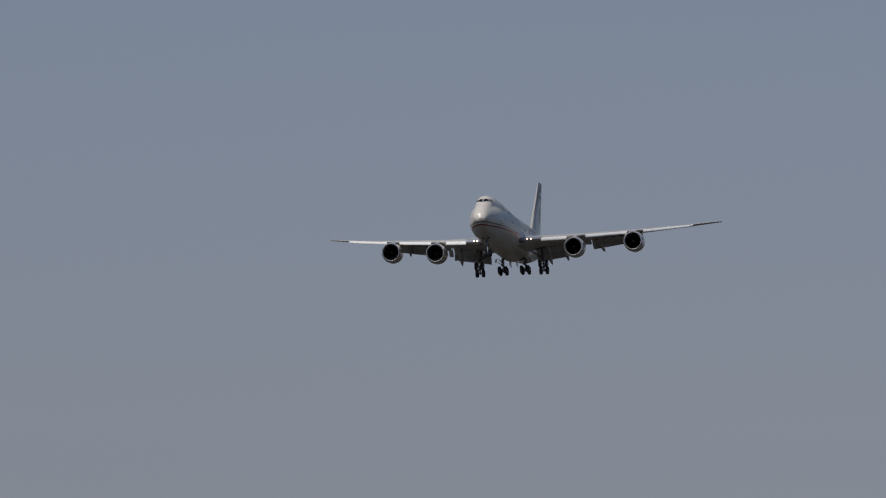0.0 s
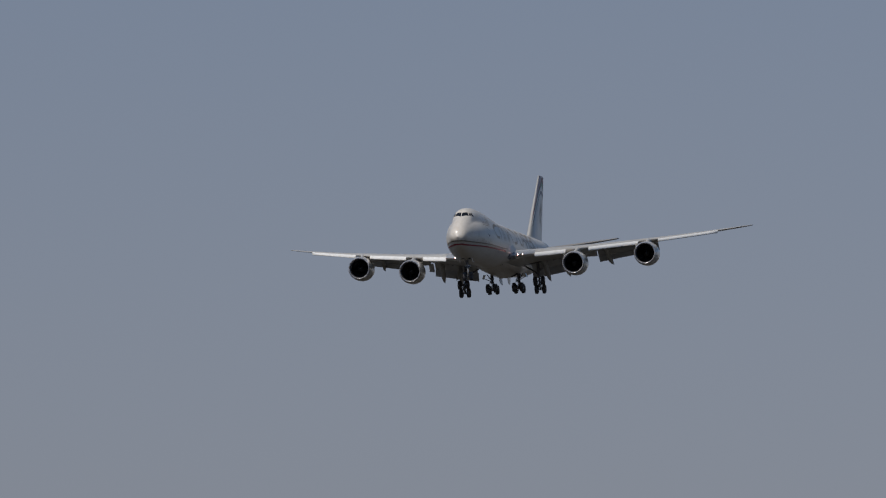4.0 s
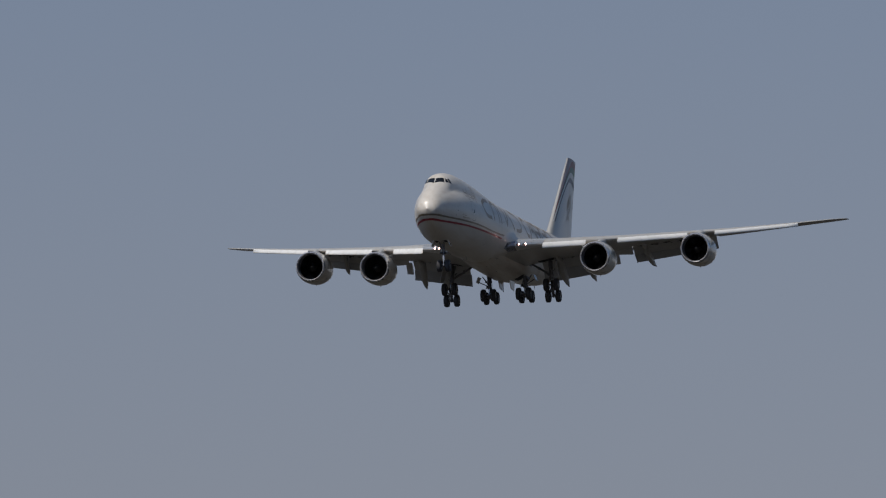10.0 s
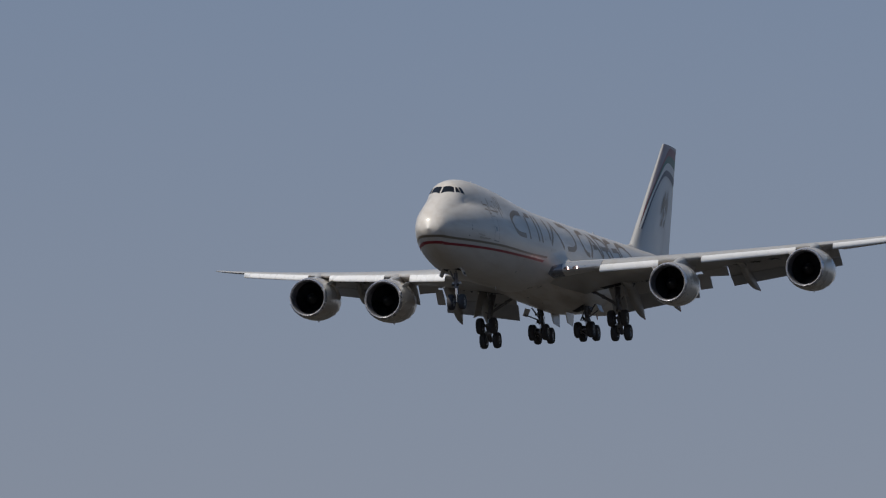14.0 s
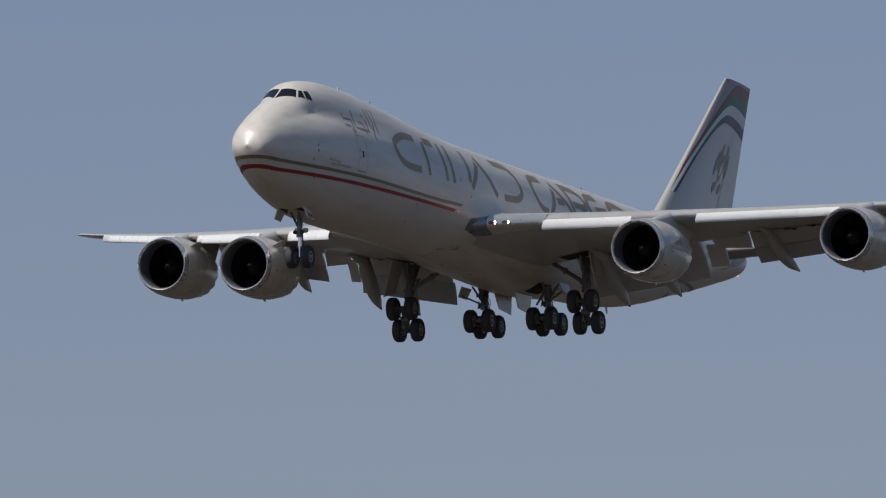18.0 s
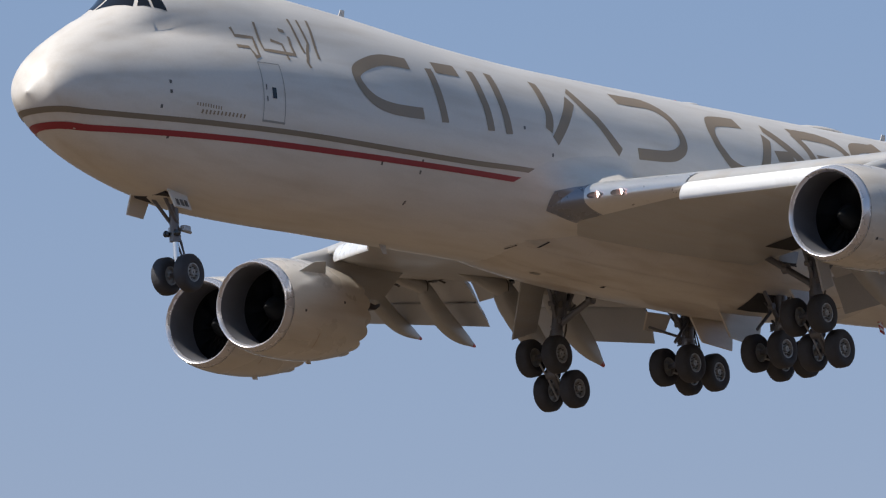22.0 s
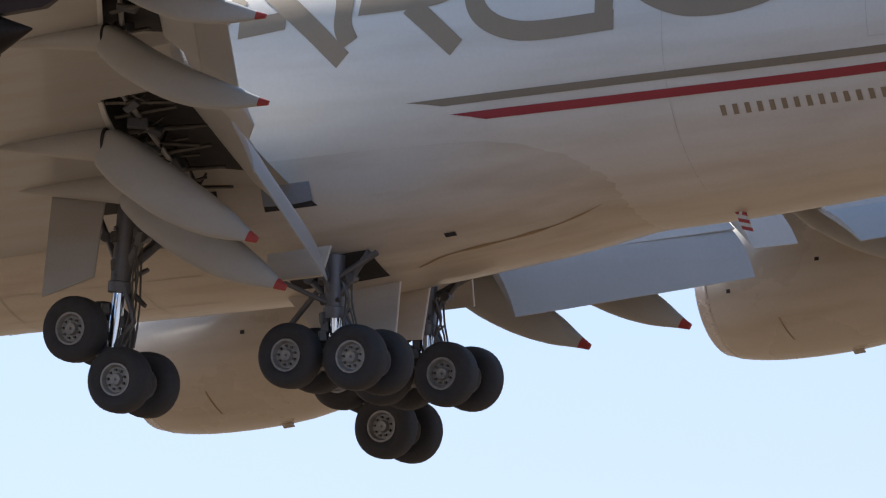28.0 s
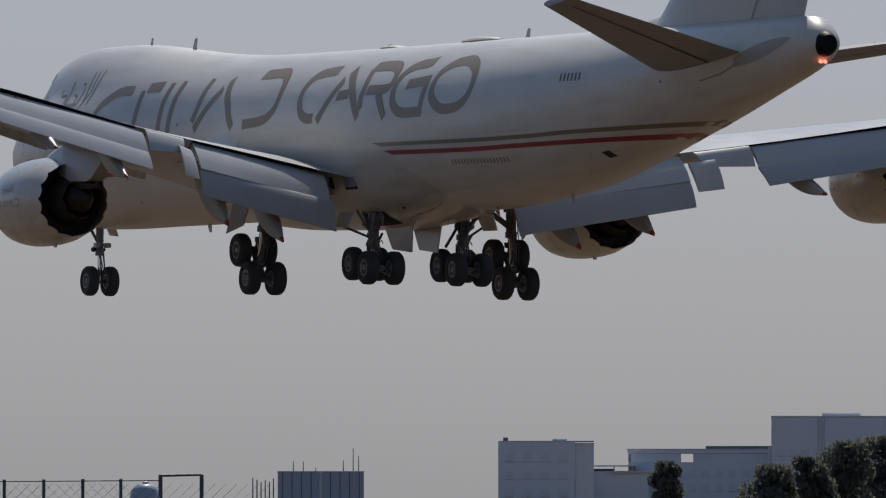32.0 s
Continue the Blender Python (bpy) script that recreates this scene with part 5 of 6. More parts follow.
for name, lo_, hi_, m_ in (("maroon_band", 1, 0, FIN_RED), ("green_band", 2, 1, FIN_GREEN), ("white_band", 3, 2, FIN_WHITE), ("navy_band", 4, 3, FIN_NAVY)):
    bm = bmesh.new()
    rows = []
    for i in range(41):
        u = 0.012 + (0.985 - 0.012) * i / 40
        z0, z1 = edges[lo_](u), max(edges[hi_](u), edges[lo_](u) + 0.001)
        rows.append([fin_at(u, z0 + (z1 - z0) * j / 10) for j in range(11)])
    loft(bm, rows, False, False)
    bmesh.ops.remove_doubles(bm, verts=bm.verts, dist=0.0005)
    bmesh.ops.recalc_face_normals(bm, faces=bm.faces)
    part(name, bm, m_, fin)
bm = bmesh.new()
loft(bm, [[fin_at(0.01 + 0.98 * i / 30, edges[0](0.01 + 0.98 * i / 30) + 0.02 + (19.44 - edges[0](0.01 + 0.98 * i / 30) - 0.02) * j / 6) for j in range(7)] for i in range(31)], False, False)
bmesh.ops.recalc_face_normals(bm, faces=bm.faces)
part("tip_panel", bm, FIN_TIP, fin, "mauve-grey painted fin tip")
# A crest, as plain shapes.
for u, z, w, h_ in ((0.49, 14.0, 0.055, 1.7), (0.545, 14.5, 0.05, 1.8), (0.655, 14.5, 0.05, 1.8), (0.71, 14.0, 0.055, 1.7), (0.60, 13.8, 0.08, 2.0), (0.55, 12.5, 0.06, 0.8), (0.65, 12.5, 0.06, 0.8), (0.60, 13.75, 0.035, 1.0)):
    bm = bmesh.new()
    rows = []
    for i in range(13):
        v = i / 12
        k = math.sin(math.pi * v) ** 0.7
        rows.append([fin_at(u + (e - 0.5) * w * k + 0.02 * (v - 0.5), z + h_ * (v - 0.5), 0.018 + 0.004 * (w < 0.04)) for e in (0, 0.5, 1)])
    loft(bm, rows, False, False)
    bmesh.ops.recalc_face_normals(bm, faces=bm.faces)
    part("crest_shape", bm, FIN_WHITE if w < 0.04 else GOLD, fin)
bm = bmesh.new()
loft(bm, [[fin_at(0.70 + k, 9.4 + 10.0 * i / 20, 0.016) for k in (0, 0.006)] for i in range(21)], False, False)
part("rudder_gap", bm, SEAM, fin)
# Dorsal fillet and its bright edge.
bm = bmesh.new()
rings = []
for i in range(9):
    u = i / 8
    s, h = 56.2 + 4.8 * u, 0.05 + 0.42 * u**1.6
    zb = 8.5 + RISE * (s - 20)
    w = 0.10 + 0.32 * u
    rings.append([P(s, w, zb - 0.2), P(s, w * 0.55, zb + h * 0.6), P(s, 0.02, zb + h), P(s, -0.02, zb + h), P(s, -w * 0.55, zb + h * 0.6), P(s, -w, zb - 0.2)])
loft(bm, rings)
bmesh.ops.recalc_face_normals(bm, faces=bm.faces)
part("dorsal_fillet", bm, PEARL, fin, "white dorsal fillet")

# ---- landing gear ----
def tyre_mesh(r, w):
    bm = bmesh.new()
    h = w / 2
    prof = [(-h * 0.78, r * 0.50), (-h * 0.95, r * 0.58), (-h, r * 0.75), (-h * 0.9, r * 0.90), (-h * 0.62, r * 0.985), (-h * 0.3, r),
            (h * 0.3, r), (h * 0.62, r * 0.985), (h * 0.9, r * 0.90), (h, r * 0.75), (h * 0.95, r * 0.58), (h * 0.78, r * 0.50), (-h * 0.78, r * 0.50)]
    lathe(bm, (0, 0, 0), (0, 1, 0), prof, 36)
    bmesh.ops.recalc_face_normals(bm, faces=bm.faces)
    me = bpy.data.meshes.new("tyre")
    bm.to_mesh(me)
    bm.free()
    bm = bmesh.new()
    lathe(bm, (0, 0, 0), (0, 1, 0), [(-h * 0.75, 0.03), (-h * 0.8, r * 0.16), (-h * 0.45, r * 0.2), (-h * 0.45, r * 0.38), (-h * 0.85, r * 0.44), (-h * 0.85, r * 0.5),
                                     (h * 0.85, r * 0.5), (h * 0.85, r * 0.44), (h * 0.45, r * 0.38), (h * 0.45, r * 0.2), (h * 0.8, r * 0.16), (h * 0.75, 0.03)], 28)
    bmesh.ops.recalc_face_normals(bm, faces=bm.faces)
    me2 = bpy.data.meshes.new("rim")
    bm.to_mesh(me2)
    bm.free()
    return me, me2


MAIN_TYRE, NOSE_TYRE = tyre_mesh(0.66, 0.52), tyre_mesh(0.62, 0.46)


def hose(name, pts, r, parent):
    cu = bpy.data.curves.new(name, "CURVE")
    cu.dimensions, cu.bevel_depth, cu.bevel_resolution = "3D", r, 1
    sp = cu.splines.new("NURBS")
    sp.points.add(len(pts) - 1)
    for q, p in zip(sp.points, pts):
        q.co = (*p, 1)
    sp.use_endpoint_u, sp.order_u, sp.resolution_u = True, 3, 4
    tmp = bpy.data.objects.new(name, cu)
    me = bpy.data.meshes.new_from_object(tmp)
    bpy.data.objects.remove(tmp)
    return place(name, me, SEAM_DARK, parent)


def wheels(gear, tyres, s, y, z, half, beam):
    for e in (-1, 1):
        m = Matrix.Translation(P(s, y + e * half, z))
        place("tyre", tyres[0], RUBBER, gear, "", True, 40, m)
        place("wheel_rim", tyres[1], RIM, gear, "", True, 40, m)
        for i in range(9):
            a = i * math.tau / 9 + 0.2
            r = 0.19
            bm = bmesh.new()
            tube(bm, P(s + r * math.cos(a), y + e * (half + 0.135), z + r * math.sin(a)), P(s + r * math.cos(a), y + e * (half + 0.20), z + r * math.sin(a)), 0.028, 0.024, 6)
            part("rim_bolt", bm, SEAM_DARK, gear) if beam else bm.free()


def bogie(name, s, y, z, tilt, top, sg, label):
    """A four-wheel bogie: tilt is how far its rear wheels hang, in degrees."""
    t = Vector(top)
    foot = Vector((s, y, z))
    knee = foot.lerp(t, 0.42)
    bm = bmesh.new()
    tube(bm, P(*knee), P(*t), 0.20, 0.23, 20)
    lathe(bm, P(*knee), P(*t) - P(*knee), [(-0.05, 0.13), (-0.05, 0.23), (0.16, 0.24), (0.18, 0.20)], 20)
    gear = part(name, bm, BARE, plane, label)
    bm = bmesh.new()
    tube(bm, P(*foot), P(*knee), 0.135, 0.135, 20)
    part("piston", bm, CHROME, gear, "bright chromed piston")
    c, sn = math.cos(radians(tilt)), math.sin(radians(tilt))
    bm = bmesh.new()
    tube(bm, P(s - 0.85 * c, y, z + 0.85 * sn), P(s + 0.85 * c, y, z - 0.85 * sn), 0.13, 0.13, 14)
    lathe(bm, P(s, y - 0.2, z), (0, 1, 0), [(0, 0.02), (0, 0.2), (0.4, 0.2), (0.4, 0.02)], 16)
    part("bogie_beam", bm, BARE, gear)
    for k in (-1, 1):
        cs, cz = s + k * 0.735 * c, z - k * 0.735 * sn
        bm = bmesh.new()
        tube(bm, P(cs, y - 0.72, cz), P(cs, y + 0.72, cz), 0.085, 0.085, 12)
        part("axle", bm, BARE, gear)
        wheels(gear, MAIN_TYRE, cs, y, cz, 0.545, True)
        # Brake rods beside the beam.
        for e in (-0.2, 0.2):
            bm = bmesh.new()
            tube(bm, P(cs, y + e, cz - 0.22), P(s, y + e, z - 0.16), 0.035, 0.035, 8)
            part("brake_rod", bm, STEEL, gear)
    # Torque links behind the piston.
    bm = bmesh.new()
    kn, ft = P(*knee), P(*foot)
    mid = kn.lerp(ft, 0.5) + Vector((-0.42, 0, 0))
    for e in (-0.1, 0.1):
        tube(bm, kn + Vector((-0.18, e, 0.02)), mid + Vector((0, e * 0.3, 0)), 0.05, 0.035, 8)
        tube(bm, ft + Vector((-0.15, e, 0.2)), mid + Vector((0, e * 0.3, 0)), 0.05, 0.035, 8)
    part("torque_link", bm, BARE, gear)
    # Folding side brace and drag brace.
    tp = P(*t)
    wing = name == "wing_gear"
    for dx, dy, dz, r in (((-0.2, -2.5 * sg, 0.1, 0.12), (-0.75, -0.05 * sg, 0.05, 0.13), (0.85, 0.0, 0.05, 0.07)) if wing else ((1.1, 0.0, 0.15, 0.08), (-0.85, 0.1 * sg, 0.0, 0.07), (0.1, 0.7 * sg, 0.1, 0.06))):
        bm = bmesh.new()
        b0 = kn.lerp(tp, 0.18)
        b1 = tp + Vector((dx, dy, dz))
        tube(bm, b0, b1, r, r * 0.9, 10)
        h = b0.lerp(b1, 0.5)
        lathe(bm, h - Vector((0, 0.1, 0)), (0, 1, 0), [(0, 0.01), (0, r * 1.5), (0.2, r * 1.5), (0.2, 0.01)], 10)
        part("brace", bm, BARE, gear)
    # Hydraulic hoses.
    rnd = random.Random(int(abs(s * 10) + abs(y) * 7))
    for i in range(4):
        o = Vector((-0.24 - 0.04 * i, 0.12 - 0.06 * i, 0))
        a, d = kn.lerp(tp, 0.55) + o, ft + Vector((-0.3 - 0.05 * i, 0.2 - 0.1 * i, 0.15))
        hose("hose", [a, a.lerp(d, 0.3) + Vector((rnd.uniform(-0.3, 0.1), rnd.uniform(-0.25, 0.25), 0.05)), a.lerp(d, 0.7) + Vector((rnd.uniform(-0.25, 0.05), rnd.uniform(-0.2, 0.2), rnd.uniform(-0.1, 0.1))), d], 0.022, gear)
    # Small fittings on the leg.
    for i in range(8):
        bm = bmesh.new()
        box(bm, Matrix.Translation(ft.lerp(tp, 0.22 + 0.09 * i) + Vector((rnd.uniform(-0.1, 0.25), rnd.uniform(-0.25, 0.25), 0))) @ Matrix.Rotation(rnd.random(), 4, "Z"), (0.16, 0.14, 0.22))
        part("valve_block", bm, LINK, gear)
    # Clutter round the leg: jacks, pipes and brackets.
    for i in range(9):
        c0 = kn.lerp(tp, rnd.uniform(-0.1, 0.9)) + Vector((rnd.uniform(-0.4, 0.3), rnd.uniform(-0.3, 0.3), 0))
        c1 = c0 + Vector((rnd.uniform(-0.35, 0.35), rnd.uniform(-0.25, 0.25), rnd.uniform(-0.4, 0.4)))
        r = rnd.choice((0.025, 0.035, 0.06))
        bm = bmesh.new()
        tube(bm, c0, c1, r, r * 0.8, 8)
        part("jack" if r > 0.05 else "pipe", bm, rnd.choice((LINK, BARE, STEEL, LINK)), gear)
    return gear


for sg in (1, -1):
    Q = side_of(sg)
    g = bogie("wing_gear", 35.9, sg * 5.47, 0.26, 48, (36.3, sg * 5.24, 3.4), sg, "wing landing gear with a tilted four-wheel bogie")
    for cs, m_, lab in ((((34.9, 6.42, 1.45), (34.95, 5.95, 3.6), (36.05, 5.72, 3.55), (35.95, 6.15, 1.78)), WING_GREY, "grey leg door"),):
        bm = bmesh.new()
        plate(bm, [Q(*c) for c in cs], 0.07)
        part("gear_door", bm, m_, g, lab, False)
    # Dark sheet under the closed wing skin, for the shade of an open bay.
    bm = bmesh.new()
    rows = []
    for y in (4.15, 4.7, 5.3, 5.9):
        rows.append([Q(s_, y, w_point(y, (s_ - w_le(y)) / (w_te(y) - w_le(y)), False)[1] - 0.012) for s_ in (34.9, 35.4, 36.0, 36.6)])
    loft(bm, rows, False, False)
    part("gear_bay_shade", bm, DARK, g, "dark sheet painting the shade of an open gear bay")
    # Dark sheet on the closed fairing, for the shaded brace opening.
    bm = bmesh.new()
    loft(bm, [[Vector((v.x, v.y * sg, v.z)) for v in [belly(s_, radians(a), 0.018) for s_ in (35.5, 35.9, 36.4, 36.9)]] for a in (-33.5, -36, -38.5, -41)], False, False)
    bmesh.ops.recalc_face_normals(bm, faces=bm.faces)
    part("brace_bay_shade", bm, DARK, g, "dark sheet painting the shaded opening for the side brace")
    g = bogie("body_gear", 39.0, sg * 1.9, 0.28, 6, (39.05, sg * 1.95, 2.35), sg, "body landing gear with a level four-wheel bogie")
    for cs, m_ in ((((37.1, 0.62, 1.95), (39.85, 0.62, 2.0), (39.65, 0.55, 0.84), (37.9, 0.58, 0.95)), BELLY),
                   (((38.1, 2.95, 2.35), (39.55, 2.95, 2.4), (39.45, 3.2, 1.78), (38.2, 3.2, 1.76)), BELLY)):
        bm = bmesh.new()
        plate(bm, [Q(*c) for c in cs], 0.07)
        part("gear_door", bm, m_, g, "cream body gear door", False)
    for a_, b_, r in (((39.0, 1.95, 1.35), (38.3, 3.05, 1.85), 0.05), ((38.9, 1.8, 2.0), (37.9, 1.7, 1.1), 0.06), ((39.2, 2.0, 1.9), (40.1, 2.1, 2.3), 0.07)):
        bm = bmesh.new()
        tube(bm, Q(*a_), Q(*b_), r, r, 8)
        part("strut", bm, BARE, g)
    # The body bay's shade is likewise a dark sheet on the fairing.
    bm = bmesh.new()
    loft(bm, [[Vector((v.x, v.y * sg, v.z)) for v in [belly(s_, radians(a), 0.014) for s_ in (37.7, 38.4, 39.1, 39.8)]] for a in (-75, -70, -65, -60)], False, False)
    part("gear_bay_shade", bm, DARK, g, "dark sheet painting the shade of an open gear bay")



def N(s, y, z):
    """A place on the nose gear."""
    return P(s - 0.71, y, z - 0.27)


bm = bmesh.new()
tube(bm, N(7.70, 0, 0.95), N(7.62, 0, 2.6), 0.15, 0.17, 18)
lathe(bm, N(7.70, 0, 0.9), (0.05, 0, 1), [(0, 0.1), (0, 0.19), (0.2, 0.19), (0.22, 0.15)], 16)
nose_gear = part("nose_gear", bm, BARE, plane, "grey nose landing gear with two wheels")
bm = bmesh.new()
tube(bm, N(7.76, 0, -0.17), N(7.70, 0, 0.95), 0.10, 0.10, 16)
part("piston", bm, CHROME, nose_gear)
bm = bmesh.new()
tube(bm, N(7.76, -0.5, -0.17), N(7.76, 0.5, -0.17), 0.08, 0.08, 12)
part("axle", bm, BARE, nose_gear)
wheels(nose_gear, NOSE_TYRE, 7.05, 0, -0.44, 0.45, True)
bm = bmesh.new()
for e in (-0.09, 0.09):
    tube(bm, N(7.86, e, 0.95), N(8.12, e * 0.5, 0.45), 0.045, 0.03, 8)
    tube(bm, N(7.86, e, 0.05), N(8.12, e * 0.5, 0.45), 0.045, 0.03, 8)
part("torque_link", bm, BARE, nose_gear)
for e in (-1, 1):
    bm = bmesh.new()
    tube(bm, N(7.66, 0.12 * e, 1.5), N(6.5, 0.3 * e, 2.6), 0.06, 0.06, 8)
    part("drag_brace", bm, BARE, nose_gear)
    bm = bmesh.new()
    plate(bm, [N(6.35, e * 0.70, 2.45), N(7.35, e * 0.70, 2.38), N(7.30, e * 0.98, 1.72), N(6.42, e * 0.98, 1.76)], 0.06)
    door = part("gear_door", bm, PEARL, nose_gear, "white nose gear door with a dark number in bars", False)
    for i in range(3):
        bm = bmesh.new()
        x0 = 6.56 + 0.23 * i
        plate(bm, [N(x0, e * 0.895, 2.06), N(x0 + 0.15, e * 0.895, 2.05), N(x0 + 0.15, e * 0.985, 1.84), N(x0, e * 0.985, 1.85)], 0.012)
        part("lettering_bar", bm, SEAM_DARK, door, "", False)
    bm = bmesh.new()
    box(bm, Matrix.Translation(N(7.95, e * 0.24, 1.32)), (0.34, 0.2, 0.2))
    part("steering_jack", bm, STEEL, nose_gear)
    bm = bmesh.new()
    lathe(bm, N(7.52, e * 0.2, 1.15), (1, 0, 0), [(-0.1, 0.02), (-0.1, 0.09), (0.06, 0.11), (0.08, 0.02)], 14)
    part("taxi_light", bm, GLASS, nose_gear)
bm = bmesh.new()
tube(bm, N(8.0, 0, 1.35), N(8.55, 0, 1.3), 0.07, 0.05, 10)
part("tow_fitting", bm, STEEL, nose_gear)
# A dark plate puts the nose bay's shade into colour.
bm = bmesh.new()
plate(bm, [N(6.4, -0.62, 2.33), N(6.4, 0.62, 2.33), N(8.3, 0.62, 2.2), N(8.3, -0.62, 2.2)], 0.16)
part("gear_bay_shade", bm, DARK, nose_gear, "dark sheet painting the shade of an open gear bay")


# ---- the airfield's edge: fence, tank, buildings and trees ----
def spot(bearing, far, z=0.0):
    """A place on the plan: degrees to the left of +y, metres away."""
    return Vector((-math.sin(radians(bearing)) * far, math.cos(radians(bearing)) * far, z))


def block(name, bearing, far, width, depth, height, label, base=0.0):
    """A building volume facing the viewer, with parapet; returns the root and its pose."""
    root = tagged(new(name), label, "building")
    root.matrix_world = Matrix.Translation(spot(bearing, far, base)) @ Matrix.Rotation(radians(bearing), 4, "Z")
    return root


def wall_box(name, parent, x, z, w, h, d, material, y=0.0, label=""):
    bm = bmesh.new()
    box(bm, Matrix.Translation((x, y + d / 2, z + h / 2)), (w, d, h))
    return part(name, bm, material, parent, label, False)


def window_row(parent, x0, x1, z, n, w, h):
    for i in range(n):
        x = x0 + (x1 - x0) * (i + 0.5) / n
        bm = bmesh.new()
        box(bm, Matrix.Translation((x, -0.02, z)), (w, 0.12, h))
        win = part("window", bm, PANE, parent, "", False)
        bm = bmesh.new()
        box(bm, Matrix.Translation((x, -0.10, z - h / 2 - 0.06)), (w + 0.2, 0.22, 0.10))
        part("sill", bm, TRIM, win, "", False)


FAR = 2200.0
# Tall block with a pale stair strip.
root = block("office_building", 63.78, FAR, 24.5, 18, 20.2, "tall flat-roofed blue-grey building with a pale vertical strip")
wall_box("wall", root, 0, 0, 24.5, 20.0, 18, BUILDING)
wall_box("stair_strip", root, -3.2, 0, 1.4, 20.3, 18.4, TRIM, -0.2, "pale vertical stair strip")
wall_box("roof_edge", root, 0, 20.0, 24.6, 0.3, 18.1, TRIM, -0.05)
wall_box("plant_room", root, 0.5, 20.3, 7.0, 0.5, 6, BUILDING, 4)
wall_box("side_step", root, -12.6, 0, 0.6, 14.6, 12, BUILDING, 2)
window_row(root, -11.5, -5, 13.6, 3, 1.5, 1.1)
window_row(root, -11.5, -5, 10.2, 3, 1.5, 1.1)
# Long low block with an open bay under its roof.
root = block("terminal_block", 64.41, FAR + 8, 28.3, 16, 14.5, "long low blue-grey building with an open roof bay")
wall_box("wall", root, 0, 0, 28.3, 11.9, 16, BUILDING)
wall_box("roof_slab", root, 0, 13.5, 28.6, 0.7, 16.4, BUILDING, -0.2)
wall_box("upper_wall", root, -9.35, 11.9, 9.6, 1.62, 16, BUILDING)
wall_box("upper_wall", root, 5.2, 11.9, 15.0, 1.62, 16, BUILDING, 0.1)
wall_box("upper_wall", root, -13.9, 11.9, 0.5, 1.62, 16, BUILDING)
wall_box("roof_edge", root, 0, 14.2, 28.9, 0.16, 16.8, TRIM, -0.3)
wall_box("roof_light", root, 6.5, 14.34, 13.0, 0.55, 8, TRIM_DARK, 3)
for z in (9.9, 7.2, 4.6):
    window_row(root, -13.4, 13.4, z, 11, 1.3, 1.1)
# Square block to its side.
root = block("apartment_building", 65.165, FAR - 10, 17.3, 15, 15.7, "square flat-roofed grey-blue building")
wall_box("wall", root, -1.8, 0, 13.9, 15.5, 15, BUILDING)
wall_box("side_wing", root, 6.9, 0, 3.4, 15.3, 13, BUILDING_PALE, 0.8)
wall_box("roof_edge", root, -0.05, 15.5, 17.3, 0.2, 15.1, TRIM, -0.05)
wall_box("roof_vent", root, -7.4, 15.7, 0.9, 0.6, 0.9, TRIM_DARK, 1)
wall_box("roof_vent", root, 2.4, 15.7, 2.6, 0.35, 1.5, TRIM, 2)
for z in (12.6, 9.4, 6.2, 3.2):
    window_row(root, -8.3, 4.6, z, 4, 1.6, 1.2)
# Link with canopies.
root = block("link_building", 64.86, FAR + 4, 14.0, 10, 11.1, "low link building with pale roof canopies")
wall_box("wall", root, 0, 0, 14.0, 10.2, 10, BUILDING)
wall_box("canopy", root, 0.6, 11.1, 8.6, 0.22, 6, TRIM)
wall_box("canopy", root, 3.4, 9.95, 9.2, 0.35, 6, TRIM, -0.6)
wall_box("roof_rail", root, -2.6, 10.2, 6.2, 0.5, 0.2, TRIM_DARK, 1)
for x in (-3.2, 0.6, 4.4):
    wall_box("canopy_post", root, x, 10.2, 0.18, 0.95, 0.18, TRIM_DARK, 0.5)
# Glass block with aerials on its roof.
root = block("glass_building", 66.235, FAR, 15.7, 12, 10.3, "dark blue glazed block with roof aerials")
wall_box("wall", root, 0, 0, 15.7, 10.0, 12, GLASS_BLUE)
wall_box("roof_edge", root, 0, 10.0, 15.8, 0.25, 12.1, TRIM, -0.05)
wall_box("mullion", root, 0.0, 0, 0.5, 10.05, 0.4, TRIM, -0.25)
for i in range(9):
    if i != 4:
        wall_box("mullion", root, -7.0 + i * 1.75, 0, 0.10, 10.0, 0.2, TRIM_DARK, -0.12)
for x, h in ((-5.0, 1.9), (-3.2, 1.9), (-0.9, 0.7), (4.1, 2.0), (5.9, 4.2), (6.9, 2.8)):
    bm = bmesh.new()
    tube(bm, (x, 3, 10.2), (x, 3, 10.2 + h), 0.10, 0.06, 8)
    part("aerial", bm, TRIM_DARK, root)
# Cluster of masts beside it.
root = tagged(new("mast_cluster"), "cluster of thin grey masts on a low plinth", "mast")
root.matrix_world = Matrix.Translation(spot(66.5, FAR)) @ Matrix.Rotation(radians(66.5), 4, "Z")
wall_box("plinth", root, -0.4, 0, 4.2, 2.0, 3, TRIM_DARK)
for i, h in enumerate((9.0, 8.7, 8.2, 8.6, 8.3, 8.9)):
    bm = bmesh.new()
    tube(bm, (-2.2 + 0.75 * i, 1, 1.9), (-2.2 + 0.75 * i, 1, h), 0.13, 0.10, 8)
    part("mast", bm, TRIM_DARK, root)
# Small control tower.
root = tagged(new("lookout_tower"), "slim dark tower with a wider cabin on top", "tower")
root.matrix_world = Matrix.Translation(spot(62.85, 1900)) @ Matrix.Rotation(radians(62.85), 4, "Z")
bm = bmesh.new()
lathe(bm, (0, 0, 0), (0, 0, 1), [(0, 0.75), (13.0, 0.62)], 12)
part("shaft", bm, TRIM_DARK, root)
bm = bmesh.new()
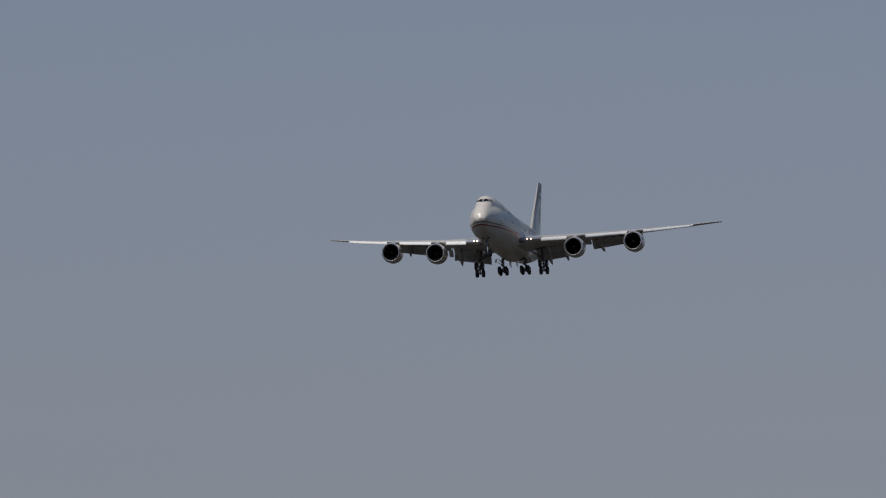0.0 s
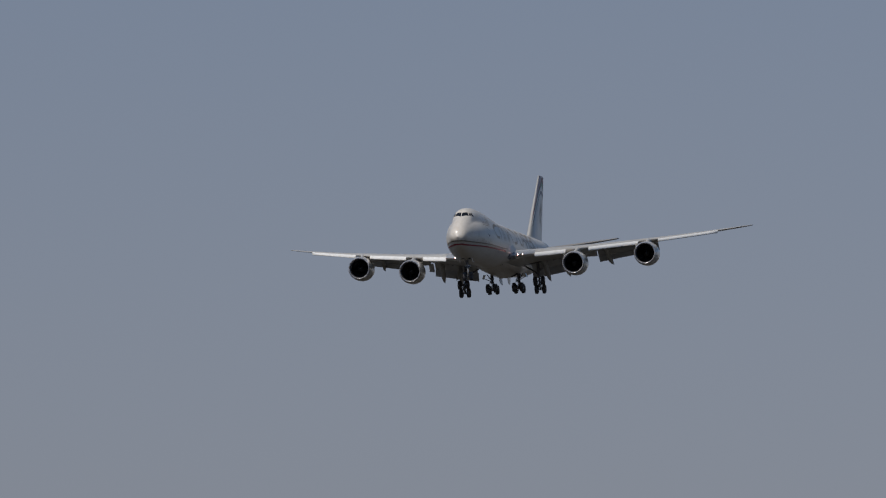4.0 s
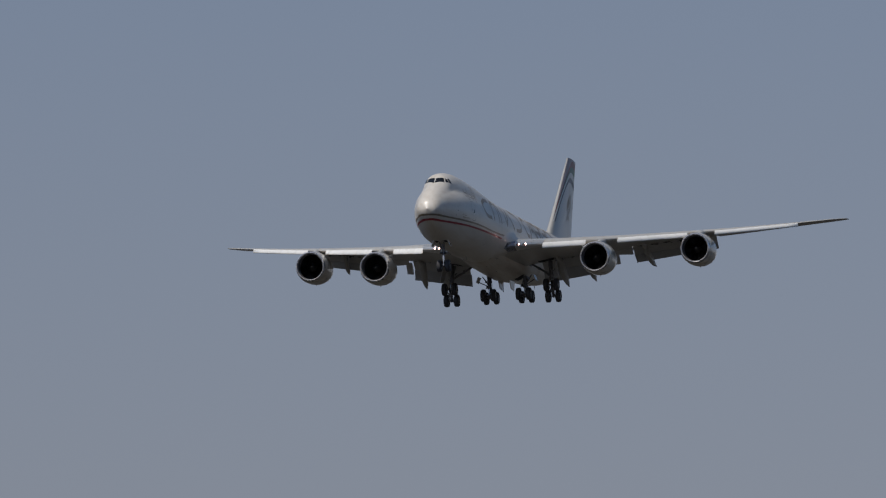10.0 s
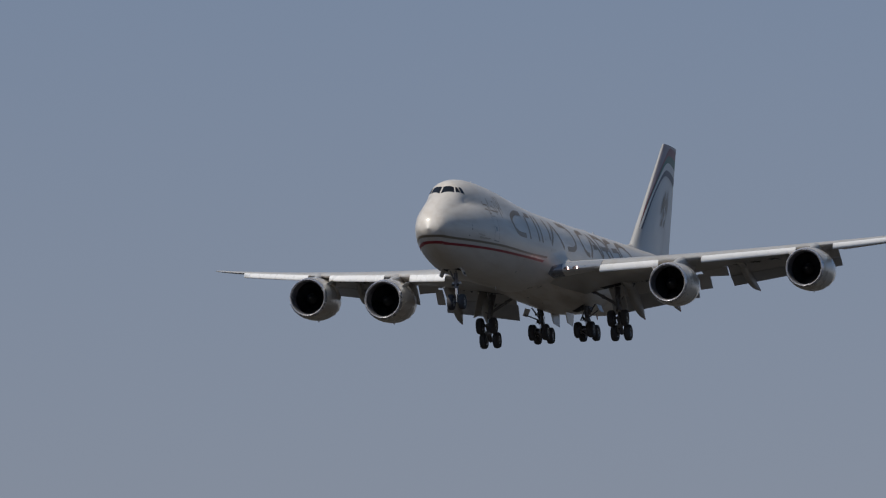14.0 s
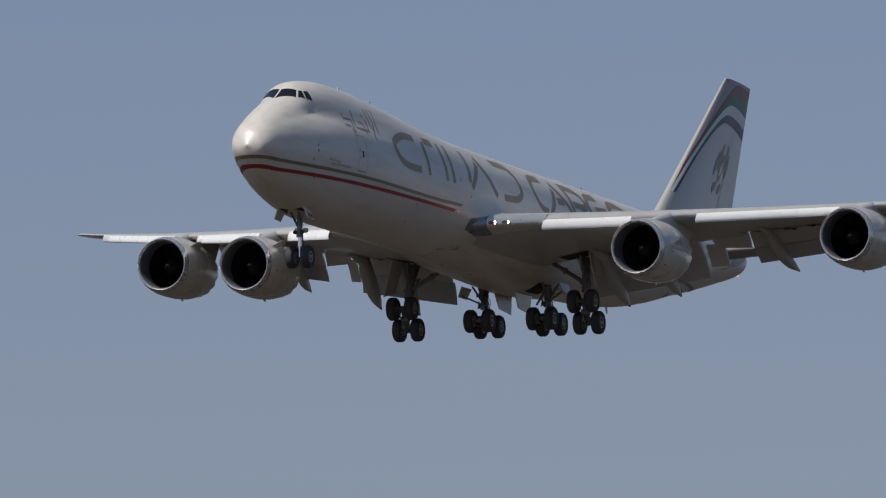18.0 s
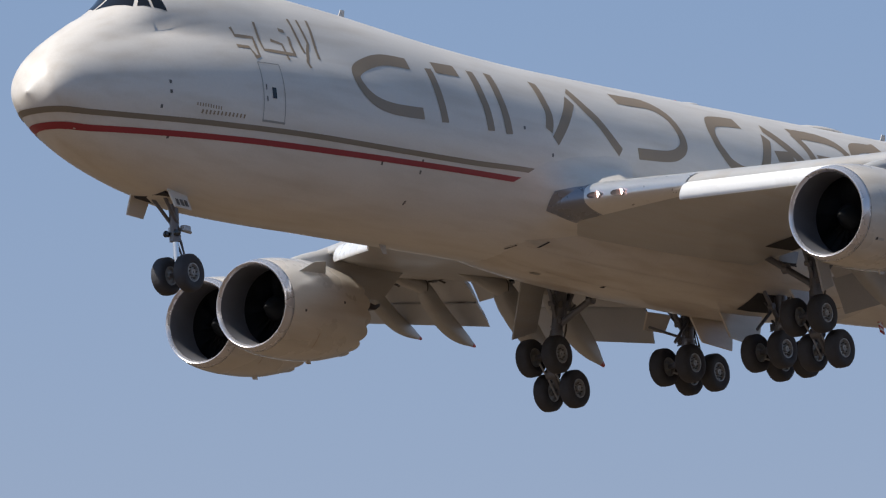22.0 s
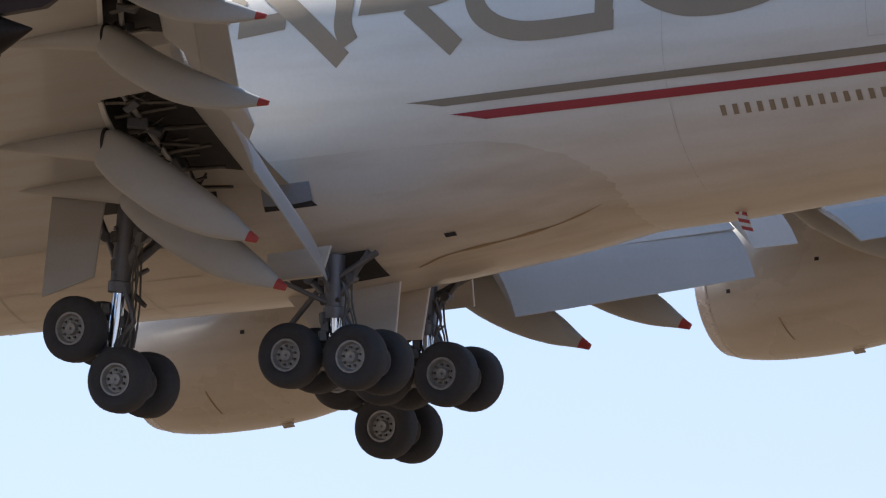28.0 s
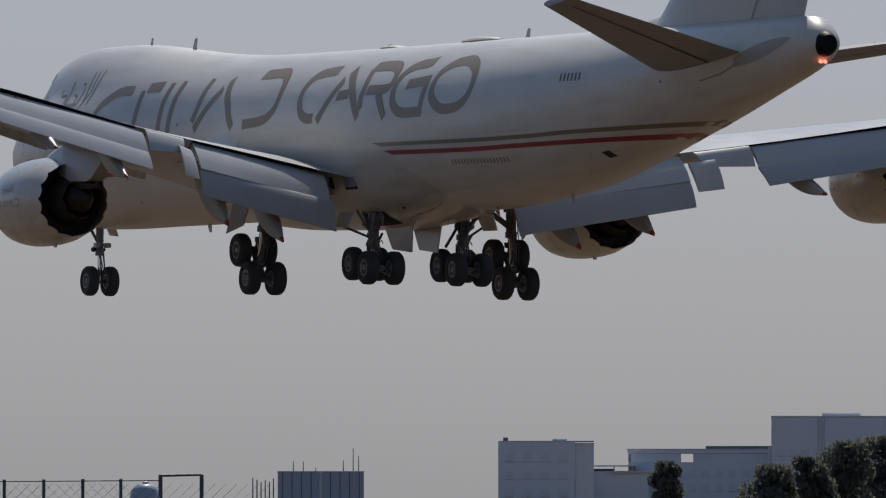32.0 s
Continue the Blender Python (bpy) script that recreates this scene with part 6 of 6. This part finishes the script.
lathe(bm, (0, 0, 0), (0, 0, 1), [(13.0, 0.62), (13.5, 1.05), (14.8, 1.15), (15.0, 0.9), (15.1, 0.01)], 12)
part("cabin", bm, TRIM_DARK, root)

# Chain-link fence with a gate frame.
fence = tagged(new("fence"), "dark wire fence on slim posts with a gate frame", "fence")
fence.matrix_world = Matrix.Translation(spot(67.3, 500)) @ Matrix.Rotation(radians(67.3), 4, "Z")
def fx(bearing):
    return 500 * math.tan(radians(67.3 - bearing))
posts = [fx(67.735 + 0.18 * k) for k in range(8, 0, -1)] + [fx(67.735), fx(67.548), fx(67.363), fx(67.183)]
for i, x in enumerate(posts):
    bm = bmesh.new()
    tube(bm, (x, 0, 0), (x, 0, 3.42 + 0.012 * i), 0.07, 0.07, 8)
    part("post", bm, TRIM_DARK, fence)
for x in (fx(66.995), fx(66.80)):
    bm = bmesh.new()
    tube(bm, (x, 0, 0), (x, 0, 3.72), 0.085, 0.085, 8)
    part("gate_post", bm, TRIM_DARK, fence)
bm = bmesh.new()
tube(bm, (fx(66.995), 0, 3.68), (fx(66.80), 0, 3.72), 0.05, 0.05, 8)
part("gate_rail", bm, TRIM_DARK, fence)
for z in (3.36, 2.3, 1.2):
    bm = bmesh.new()
    tube(bm, (posts[0], 0, z), (fx(66.995), 0, z + 0.12), 0.022, 0.022, 6)
    part("wire", bm, TRIM_DARK, fence)
bm = bmesh.new()
x0, x1 = posts[0], fx(66.80)
k = 0
while x0 + k * 0.45 < x1:
    x = x0 + k * 0.45
    for dx in (3.3, -3.3):
        tube(bm, (x, 0.03, 0.05), (x + dx, 0.03, 3.35), 0.006, 0.006, 3, False)
    k += 1
tagged(part("mesh_wire", bm, TRIM_DARK, fence, "thin wire netting"), "", "", "", "stuff")

# Rounded tank behind it.
root = tagged(new("storage_tank"), "rounded grey-blue storage tank with a railing cap", "tank")
root.matrix_world = Matrix.Translation(spot(67.07, 620))
bm = bmesh.new()
lathe(bm, (0, 0, 0), (0, 0, 1), [(0, 0.78), (2.9, 0.78), (3.35, 0.70), (3.62, 0.45), (3.72, 0.01)], 28)
part("shell", bm, GLASS_BLUE, root)
bm = bmesh.new()
lathe(bm, (0.1, 0, 3.62), (0, 0, 1), [(0, 0.16), (0.16, 0.16), (0.2, 0.01)], 14)
part("hatch", bm, LIP, root, "shiny metal hatch")


def make_tree(bearing, far, height, width, seed, label):
    rnd = random.Random(seed)
    tree = tagged(new("tree"), label, "tree", "trees on the skyline")
    tree.location = spot(bearing, far)
    bm = bmesh.new()
    h = height
    rings = []
    for i in range(6):
        u = i / 5
        r = 0.028 * h * (1 - 0.8 * u)
        rings.append([Vector((r * math.cos(a) + 0.1 * math.sin(3 * u), r * math.sin(a), u * h * 0.85)) for a in [j * math.tau / 8 for j in range(8)]])
    loft(bm, rings)
    part("trunk", bm, BARK, tree)
    lobes = []
    for i in range(11):
        u = 0.32 + 0.62 * i / 10
        a = rnd.uniform(0, math.tau)
        reach = width * 0.5 * (1 - ((u - 0.5) / 0.62) ** 2) * rnd.uniform(0.45, 0.85)
        tip = Vector((reach * math.cos(a), reach * math.sin(a), u * h))
        bm = bmesh.new()
        tube(bm, (0, 0, (u - 0.12) * h), tip, 0.012 * h, 0.004 * h, 6)
        part("limb", bm, BARK, tree)
        lobes.append((tip, width * rnd.uniform(0.23, 0.35)))
    lobes.append((Vector((0, 0, h * 0.93)), width * 0.15))
    lobes.append((Vector((0, 0, h * 0.6)), width * 0.27))
    verts, faces = [], []
    for c, r in lobes:
        for _ in range(430):
            d = Vector((rnd.gauss(0, 1), rnd.gauss(0, 1), rnd.gauss(0, 1))).normalized() * r * rnd.random() ** 0.45
            p = c + Vector((d.x, d.y, d.z * 0.85))
            if p.z > h:
                p.z = h - rnd.random() * 0.3
            q = Euler((rnd.uniform(0, 6.3), rnd.uniform(0, 6.3), 0)).to_matrix()
            k = rnd.uniform(0.20, 0.42)
            base = len(verts)
            for v in ((-k, 0, 0), (0, -k * 0.5, 0.03), (k, 0, 0), (0, k * 0.5, 0.03)):
                verts.append(p + q @ Vector(v))
            faces.append((base, base + 1, base + 2, base + 3))
    me = bpy.data.meshes.new("crown")
    me.from_pydata(verts, [], faces)
    place("crown", me, LEAF, tree, "", False)


for i, (bearing, far, h, w) in enumerate(((63.75, 1300, 10.0, 6.0), (63.55, 1310, 10.6, 7.0), (63.38, 1330, 9.8, 5.2), (63.26, 1300, 10.8, 5.4), (63.13, 1320, 9.4, 4.0),
                                          (64.58, 1250, 7.6, 3.6), (64.10, 1280, 7.4, 5.6), (63.92, 1290, 8.3, 4.6), 
                                          (62.94, 1320, 9.9, 2.4), (62.58, 1350, 8.6, 5.0), (62.40, 1350, 8.0, 5.4), (62.18, 1350, 8.4, 5.0), (61.9, 1360, 8.8, 6.0))):
    make_tree(bearing, far, h, w, 100 + i, "dark broadleaf tree with an uneven crown")


def motions():
    walk(plane, [(t, pose(x, y, z, bank, -pitch, head)) for t, x, y, z, pitch, bank, head in FLIGHT])


motions()
